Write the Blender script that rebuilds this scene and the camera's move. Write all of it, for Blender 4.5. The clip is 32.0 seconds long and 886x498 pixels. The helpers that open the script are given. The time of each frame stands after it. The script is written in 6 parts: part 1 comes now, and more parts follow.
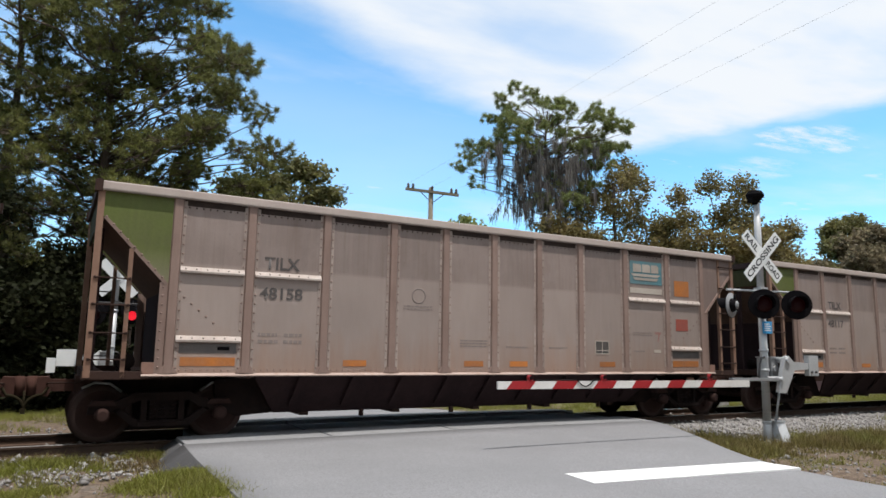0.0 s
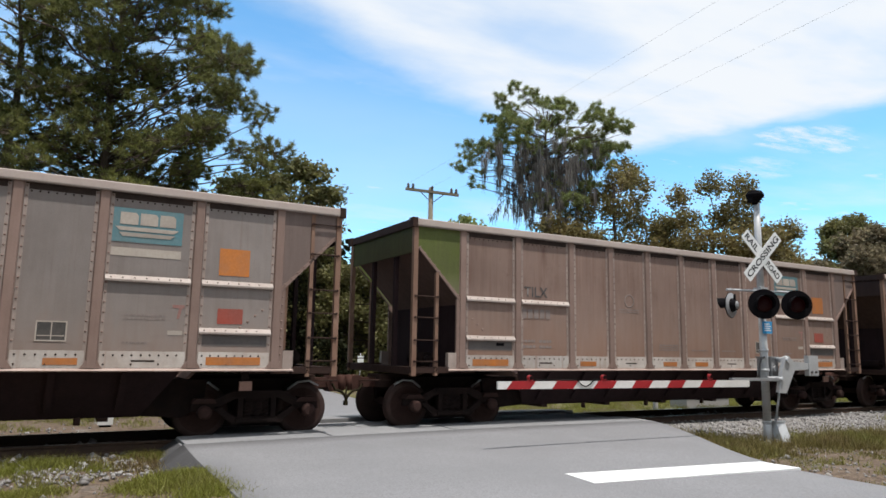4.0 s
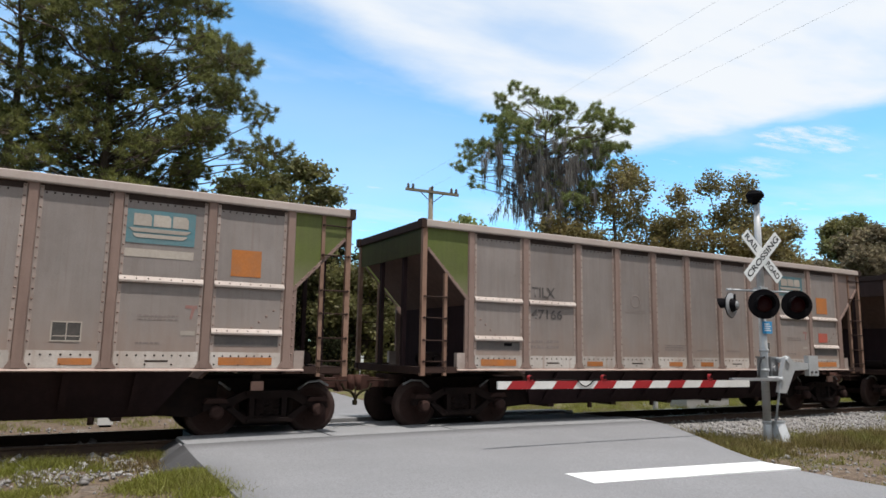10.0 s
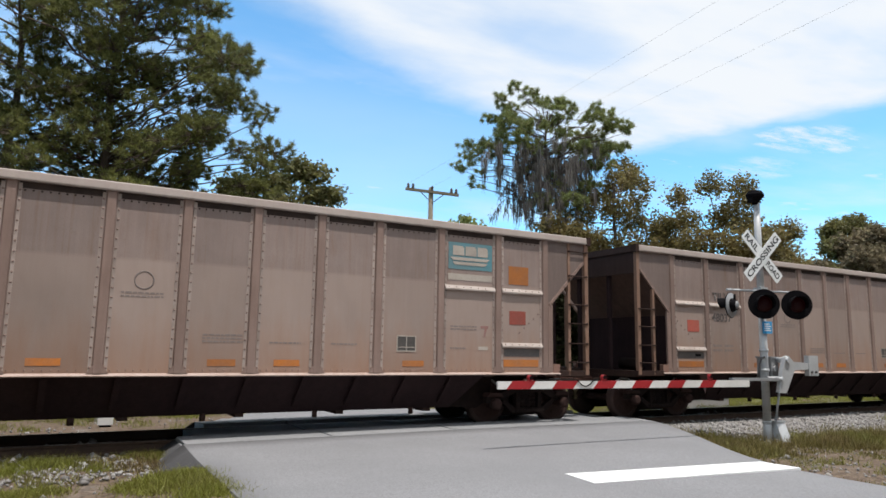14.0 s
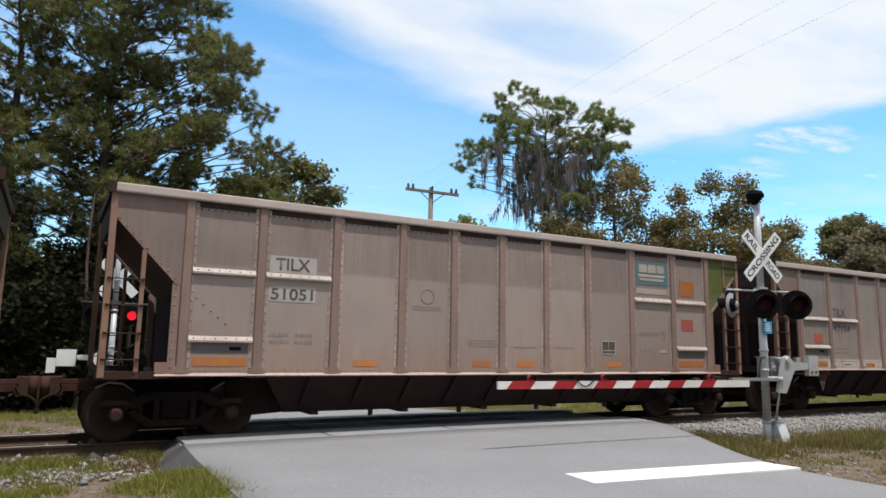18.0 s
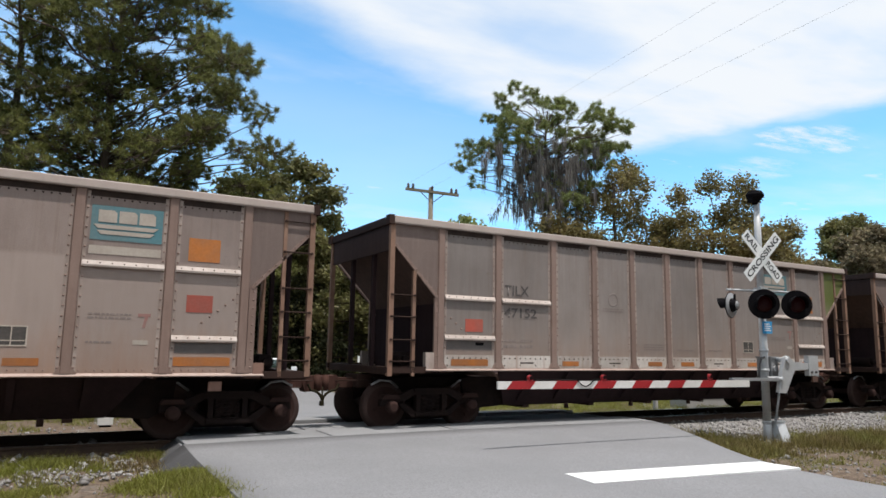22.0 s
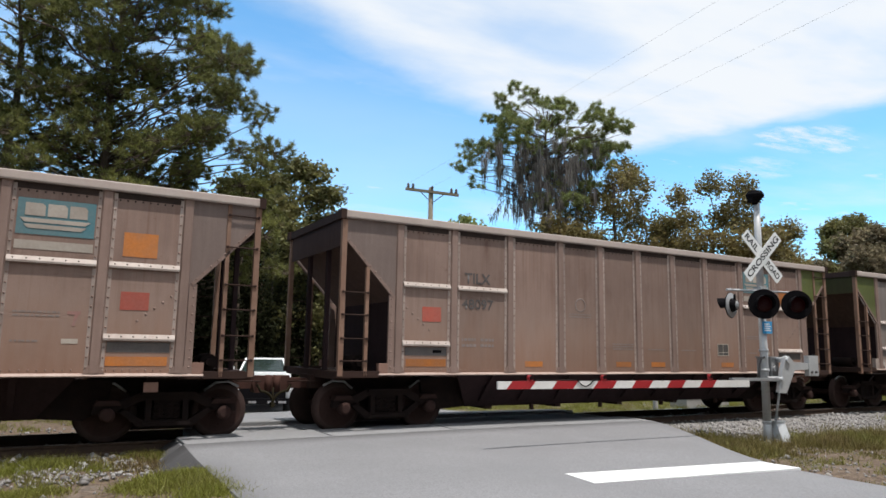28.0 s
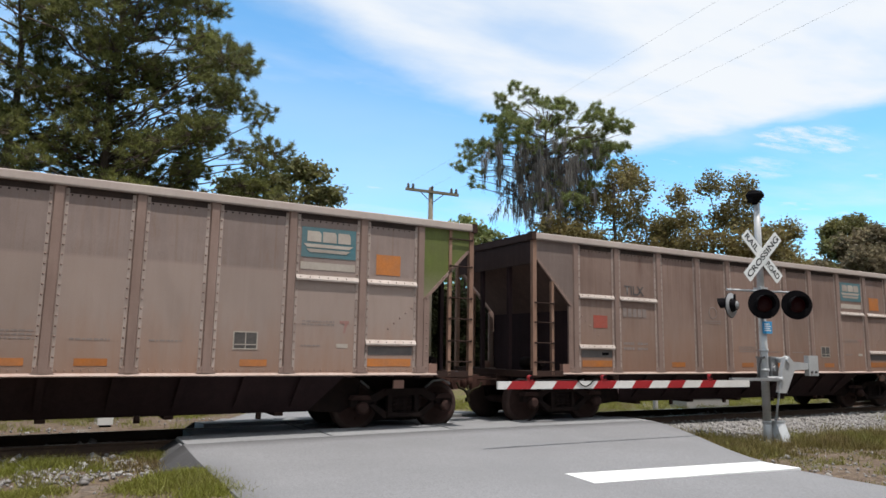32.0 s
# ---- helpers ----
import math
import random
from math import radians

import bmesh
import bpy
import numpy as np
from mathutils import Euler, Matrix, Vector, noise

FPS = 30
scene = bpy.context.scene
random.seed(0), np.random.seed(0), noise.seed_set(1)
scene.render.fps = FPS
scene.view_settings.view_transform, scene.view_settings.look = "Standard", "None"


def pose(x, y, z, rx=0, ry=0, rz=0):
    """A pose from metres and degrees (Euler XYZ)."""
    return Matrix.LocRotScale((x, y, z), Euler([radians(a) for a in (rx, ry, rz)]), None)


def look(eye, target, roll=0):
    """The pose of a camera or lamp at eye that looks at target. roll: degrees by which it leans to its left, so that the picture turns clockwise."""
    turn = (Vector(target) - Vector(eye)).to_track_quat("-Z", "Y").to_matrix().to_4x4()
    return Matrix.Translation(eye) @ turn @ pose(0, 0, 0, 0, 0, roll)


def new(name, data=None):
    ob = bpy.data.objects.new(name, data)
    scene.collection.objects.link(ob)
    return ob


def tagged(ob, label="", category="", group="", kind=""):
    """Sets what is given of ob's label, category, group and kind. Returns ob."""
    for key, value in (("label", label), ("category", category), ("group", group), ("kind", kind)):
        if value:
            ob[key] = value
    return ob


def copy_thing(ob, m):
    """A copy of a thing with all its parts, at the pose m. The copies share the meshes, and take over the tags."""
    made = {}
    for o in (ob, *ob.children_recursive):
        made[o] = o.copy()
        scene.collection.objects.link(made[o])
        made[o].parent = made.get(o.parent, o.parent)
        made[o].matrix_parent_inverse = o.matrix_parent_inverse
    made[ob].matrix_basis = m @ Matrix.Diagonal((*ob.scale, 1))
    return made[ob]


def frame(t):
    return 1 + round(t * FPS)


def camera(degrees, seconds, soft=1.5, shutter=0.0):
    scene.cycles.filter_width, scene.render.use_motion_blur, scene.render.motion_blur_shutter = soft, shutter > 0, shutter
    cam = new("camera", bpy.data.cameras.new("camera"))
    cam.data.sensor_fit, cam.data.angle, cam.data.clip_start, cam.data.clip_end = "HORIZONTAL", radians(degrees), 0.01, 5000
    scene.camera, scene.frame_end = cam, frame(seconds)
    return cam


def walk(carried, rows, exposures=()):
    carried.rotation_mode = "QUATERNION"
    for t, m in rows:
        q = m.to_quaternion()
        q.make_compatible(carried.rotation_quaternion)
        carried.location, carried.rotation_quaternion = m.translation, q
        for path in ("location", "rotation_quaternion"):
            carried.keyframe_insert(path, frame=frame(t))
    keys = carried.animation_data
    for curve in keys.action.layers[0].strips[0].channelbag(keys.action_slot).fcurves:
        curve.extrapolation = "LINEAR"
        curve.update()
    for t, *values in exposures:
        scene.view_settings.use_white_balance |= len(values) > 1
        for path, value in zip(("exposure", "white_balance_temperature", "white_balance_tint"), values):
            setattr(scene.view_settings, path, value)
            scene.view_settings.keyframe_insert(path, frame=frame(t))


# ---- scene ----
eye = (0.0, 0.0, 1.58)
yaw, tilt = radians(29.396), radians(8.262)
aim = (math.sin(yaw) * math.cos(tilt), math.cos(yaw) * math.cos(tilt), 1.58 + math.sin(tilt))
cam = camera(65.78, 32.0, soft=1.6)
walk(cam, [(0, look(eye, aim, 0.951)), (32, look(eye, aim, 0.951))])
scene.view_settings.exposure = 0.0

# ---- world and sun ----
SUN_TO = Vector((0.05, -0.265, 0.96)).normalized()
world = bpy.data.worlds.new("sky")
scene.world = world
world.use_nodes = True


def build_world():
    nt = world.node_tree
    nt.nodes.clear()
    N, L = nt.nodes.new, nt.links.new

    def mathn(op, a, b=None, c=None, clamp=False):
        n = N("ShaderNodeMath")
        n.operation, n.use_clamp = op, clamp
        for i, v in enumerate((a, b, c)):
            if v is None:
                continue
            if isinstance(v, (int, float)):
                n.inputs[i].default_value = v
            else:
                L(v, n.inputs[i])
        return n.outputs[0]

    def smooth(v, lo, hi):
        n = N("ShaderNodeMapRange")
        n.interpolation_type = "SMOOTHSTEP"
        L(v, n.inputs["Value"])
        n.inputs["From Min"].default_value, n.inputs["From Max"].default_value = lo, hi
        return n.outputs["Result"]

    sky = N("ShaderNodeTexSky")
    sky.sky_type, sky.sun_disc = "NISHITA", False
    sky.sun_elevation, sky.sun_rotation = math.asin(SUN_TO.z), math.atan2(SUN_TO.x, SUN_TO.y)
    sky.air_density, sky.dust_density, sky.ozone_density = 1.0, 0.3, 1.5
    tc = N("ShaderNodeTexCoord")
    sep = N("ShaderNodeSeparateXYZ")
    L(tc.outputs["Generated"], sep.inputs[0])
    zc = mathn("MAXIMUM", sep.outputs[2], 0.03)
    u, v = mathn("DIVIDE", sep.outputs[0], zc), mathn("DIVIDE", sep.outputs[1], zc)
    comb = N("ShaderNodeCombineXYZ")
    L(u, comb.inputs[0]), L(v, comb.inputs[1])

    def noise_at(scale, detail, rough, turn=0.0, stretch=(1, 1, 1)):
        mp = N("ShaderNodeMapping")
        mp.inputs["Rotation"].default_value, mp.inputs["Scale"].default_value = (0, 0, turn), stretch
        L(comb.outputs[0], mp.inputs[0])
        n = N("ShaderNodeTexNoise")
        n.inputs["Scale"].default_value, n.inputs["Detail"].default_value, n.inputs["Roughness"].default_value = scale, detail, rough
        L(mp.outputs[0], n.inputs[0])
        return n.outputs["Fac"]

    warp = mathn("SUBTRACT", noise_at(1.3, 6, 0.6), 0.5)
    # a broad fan of cirrus, its two edges straight in the cloud's own plane
    e1 = mathn("SUBTRACT", mathn("MULTIPLY_ADD", u, 0.49, 1.60), v)
    e1 = mathn("MULTIPLY_ADD", warp, 0.5, e1)
    e2 = mathn("SUBTRACT", mathn("MULTIPLY_ADD", v, -0.317, 3.33), u)
    e2 = mathn("MULTIPLY_ADD", warp, 0.55, e2)
    fan = mathn("MULTIPLY", smooth(e1, -0.20, 0.22), smooth(e2, -0.02, 0.26))
    streak = smooth(noise_at(1.1, 5, 0.55, 0.9, (0.8, 2.0, 1)), 0.30, 0.60)
    fan = mathn("MULTIPLY", fan, mathn("MULTIPLY_ADD", streak, 0.38, 0.62))
    # a thin place in the fan where blue shows
    du, dv = mathn("DIVIDE", mathn("SUBTRACT", u, 1.36), 0.36), mathn("DIVIDE", mathn("SUBTRACT", v, 1.66), 0.17)
    hole = mathn("MULTIPLY_ADD", warp, 2.0, mathn("ADD", mathn("MULTIPLY", du, du), mathn("MULTIPLY", dv, dv)))
    fan = mathn("MULTIPLY", fan, mathn("MULTIPLY_ADD", smooth(hole, 1.3, 0.0), -0.42, 1.0))
    wisps = mathn("MULTIPLY", smooth(noise_at(0.8, 6, 0.55, -0.5, (0.7, 1.4, 1)), 0.40, 0.80), 0.50)
    puff = smooth(noise_at(2.6, 5, 0.55, 0.2, (0.8, 1.5, 1)), 0.60, 0.74)
    low = mathn("MULTIPLY", puff, 0.5)
    # two small torn cloudlets apart from the fan
    torn = smooth(noise_at(5.0, 7, 0.7, 0.3, (0.6, 1.7, 1)), 0.38, 0.68)
    for cu, cv, ru, rv, force in ((3.02, 1.87, 0.36, 0.20, 0.8), (3.30, 2.33, 0.36, 0.24, 0.5)):
        du, dv = mathn("DIVIDE", mathn("SUBTRACT", u, cu), ru), mathn("DIVIDE", mathn("SUBTRACT", v, cv), rv)
        rr = mathn("ADD", mathn("MULTIPLY", du, du), mathn("MULTIPLY", dv, dv))
        rr = mathn("MULTIPLY_ADD", warp, 3.5, rr)
        low = mathn("MAXIMUM", low, mathn("MULTIPLY", mathn("MULTIPLY", smooth(rr, 1.0, 0.1), torn), force))
    # a thin veil low in the sky on one side of the fan
    veil = mathn("MULTIPLY", smooth(u, 2.9, 1.5), smooth(v, 1.9, 2.9))
    veil = mathn("MULTIPLY", veil, mathn("MULTIPLY_ADD", noise_at(0.6, 4, 0.5), 0.3, 0.05))
    low = mathn("MAXIMUM", low, veil)
    cloud = mathn("MAXIMUM", mathn("MAXIMUM", fan, wisps), low, clamp=True)
    cloud = mathn("MULTIPLY", cloud, smooth(sep.outputs[2], 0.03, 0.16))
    bright = N("ShaderNodeVectorMath")
    bright.operation = "SCALE"
    L(sky.outputs[0], bright.inputs[0])
    bright.inputs["Scale"].default_value = SKY_GAIN
    tint = N("ShaderNodeMix")
    tint.data_type, tint.blend_type = "RGBA", "MULTIPLY"
    tint.inputs[0].default_value = 1.0
    L(bright.outputs[0], tint.inputs[6])
    tint.inputs[7].default_value = SKY_TINT
    mix = N("ShaderNodeMix")
    mix.data_type = "RGBA"
    L(cloud, mix.inputs[0])
    L(tint.outputs[2], mix.inputs[6])
    mix.inputs[7].default_value = (CLOUD * 0.945, CLOUD * 0.99, CLOUD * 1.045, 1)
    bg = N("ShaderNodeBackground")
    L(mix.outputs[2], bg.inputs[0])
    bg.inputs[1].default_value = 1.0
    out = N("ShaderNodeOutputWorld")
    L(bg.outputs[0], out.inputs[0])


SKY_GAIN, CLOUD = 0.215, 0.95
SKY_TINT = (0.70, 1.09, 1.18, 1)
build_world()
sun = new("sun", bpy.data.lights.new("sun", "SUN"))
sun.data.energy, sun.data.angle, sun.data.color = 4.7, radians(0.53), (1.0, 0.962, 0.915)
sun.matrix_world = look(SUN_TO * 60, (0, 0, 0))


# ---- materials ----
def material(name, base, second=None, rough=0.7, metal=0.0, grain=40.0, patch=1.5, amount=0.6, bump=0.15, streaks=0.0,
             per_object=0.0, island=0.0, drips=None, dent=0.0, dust=None, dust_z=(0, 1), dust_wave=0.3, foot=None, emit=None, spec=0.4, bump_dist=0.01, coat=0.0, speck=0.45, stain=None):
    m = bpy.data.materials.new(name)
    m.use_nodes = True
    nt = m.node_tree
    N, L = nt.nodes.new, nt.links.new
    b = nt.nodes["Principled BSDF"]
    second = second or tuple(c * 0.72 for c in base)
    base, second = tuple(c * 0.91 for c in base), tuple(c * 0.91 for c in second)
    tc = N("ShaderNodeTexCoord")

    def nz(scale, detail=4, rough_=0.6, stretch=None):
        n = N("ShaderNodeTexNoise")
        n.inputs["Scale"].default_value, n.inputs["Detail"].default_value, n.inputs["Roughness"].default_value = scale, detail, rough_
        if stretch:
            mp = N("ShaderNodeMapping")
            mp.inputs["Scale"].default_value = stretch
            L(tc.outputs["Object"], mp.inputs[0])
            L(mp.outputs[0], n.inputs[0])
        else:
            L(tc.outputs["Object"], n.inputs[0])
        return n.outputs["Fac"]

    def ramp(v, lo, hi, to0=0.0, to1=1.0):
        n = N("ShaderNodeMapRange")
        n.inputs["From Min"].default_value, n.inputs["From Max"].default_value = lo, hi
        n.inputs["To Min"].default_value, n.inputs["To Max"].default_value = to0, to1
        L(v, n.inputs["Value"])
        return n.outputs["Result"]

    def mixc(f, a, c, kind="MIX"):
        n = N("ShaderNodeMix")
        n.data_type, n.blend_type = "RGBA", kind
        for sock, val in ((n.inputs[0], f), (n.inputs[6], a), (n.inputs[7], c)):
            if isinstance(val, (int, float)):
                sock.default_value = val
            elif isinstance(val, tuple):
                sock.default_value = (*val[:3], 1)
            else:
                L(val, sock)
        return n.outputs[2]

    fine, large = nz(grain, 5), nz(patch, 5)
    col = mixc(ramp(large, 0.36, 0.64, 0, amount), base, second)
    col = mixc(ramp(fine, 0.3, 0.7, 0, speck * amount), col, tuple(c * 0.62 for c in base))
    if stain:
        st = nz(1.6, 7, 0.7, (2.0, 2.0, 0.45))
        col = mixc(ramp(st, 0.52, 0.72, 0, stain[1]), col, stain[0])
    if streaks:
        s = nz(3.0, 6, 0.65, (3.2, 3.2, 0.22))
        col = mixc(ramp(s, 0.42, 0.72, 0, streaks), col, tuple(min(1, c * 1.45) for c in base))
    if drips:
        dr = nz(2.2, 5, 0.6, (7.0, 7.0, 0.16))
        col = mixc(ramp(dr, 0.54, 0.74, 0, drips[1]), col, drips[0])
        sp = nz(7.5, 6, 0.72)
        col = mixc(ramp(sp, 0.60, 0.74, 0, drips[1] * 0.9), col, tuple(c * 0.8 for c in drips[0]))
    if dust:
        sep = N("ShaderNodeSeparateXYZ")
        L(tc.outputs["Object"], sep.inputs[0])
        add = N("ShaderNodeMath")
        add.operation = "MULTIPLY_ADD"
        L(large, add.inputs[0])
        add.inputs[1].default_value = dust_wave
        L(sep.outputs[2], add.inputs[2])
        col = mixc(ramp(add.outputs[0], dust_z[0] + dust_wave * 0.5, dust_z[1] + dust_wave * 0.5, 0.75, 0.0), col, dust)
    if foot:
        fs = N("ShaderNodeSeparateXYZ")
        L(tc.outputs["Object"], fs.inputs[0])
        wav = N("ShaderNodeMath")
        wav.operation = "MULTIPLY_ADD"
        L(nz(1.3, 6, 0.7, (3.0, 3.0, 0.5)), wav.inputs[0])
        wav.inputs[1].default_value = -1.6
        L(fs.outputs[2], wav.inputs[2])
        col = mixc(ramp(wav.outputs[0], foot[1] - 0.8, foot[2] - 0.8, foot[3], 0.0), col, foot[0])
    if per_object:
        oi = N("ShaderNodeObjectInfo")
        hs = N("ShaderNodeHueSaturation")
        L(ramp(oi.outputs["Random"], 0, 1, 1 - per_object, 1 + per_object), hs.inputs["Value"])
        L(col, hs.inputs["Color"])
        col = hs.outputs[0]
    if island:
        ge = N("ShaderNodeNewGeometry")
        hs = N("ShaderNodeHueSaturation")
        L(ramp(ge.outputs["Random Per Island"], 0, 1, 1 - island, 1 + island), hs.inputs["Value"])
        L(ramp(ge.outputs["Random Per Island"], 0, 1, 0.485, 0.515), hs.inputs["Hue"])
        L(col, hs.inputs["Color"])
        col = hs.outputs[0]
    L(col, b.inputs["Base Color"])
    L(ramp(fine, 0.2, 0.8, max(0.03, rough - 0.12), min(1, rough + 0.12)), b.inputs["Roughness"])
    b.inputs["Metallic"].default_value = metal
    b.inputs["Specular IOR Level"].default_value = spec
    b.inputs["Coat Weight"].default_value = coat
    if bump:
        bp = N("ShaderNodeBump")
        bp.inputs["Strength"].default_value, bp.inputs["Distance"].default_value = bump, bump_dist
        L(fine, bp.inputs["Height"])
        if dent:
            bd = N("ShaderNodeBump")
            bd.inputs["Strength"].default_value, bd.inputs["Distance"].default_value = 1.0, dent
            L(nz(1.0, 2, 0.4, (2.2, 2.2, 0.7)), bd.inputs["Height"])
            L(bp.outputs[0], bd.inputs["Normal"])
            L(bd.outputs[0], b.inputs["Normal"])
        else:
            L(bp.outputs[0], b.inputs["Normal"])
    if emit:
        b.inputs["Emission Color"].default_value, b.inputs["Emission Strength"].default_value = (*emit[0], 1), emit[1]
    return m


def glass_material(name, tint):
    m = bpy.data.materials.new(name)
    m.use_nodes = True
    b = m.node_tree.nodes["Principled BSDF"]
    b.inputs["Base Color"].default_value = (*tint, 1)
    b.inputs["Roughness"].default_value, b.inputs["Transmission Weight"].default_value = 0.05, 0.85
    return m


def leaf_material(name, base, second, through_=0.35, gloss=0.3):
    m = material(name, base, second, rough=0.55, grain=6, patch=0.5, amount=0.8, bump=0, island=0.38, spec=gloss)
    nt = m.node_tree
    b = nt.nodes["Principled BSDF"]
    tr = nt.nodes.new("ShaderNodeBsdfTranslucent")
    mx = nt.nodes.new("ShaderNodeMixShader")
    mx.inputs[0].default_value = through_
    nt.links.new(b.inputs["Base Color"].links[0].from_socket, tr.inputs[0])
    out = nt.nodes["Material Output"]
    nt.links.new(b.outputs[0], mx.inputs[1])
    nt.links.new(tr.outputs[0], mx.inputs[2])
    nt.links.new(mx.outputs[0], out.inputs[0])
    return m


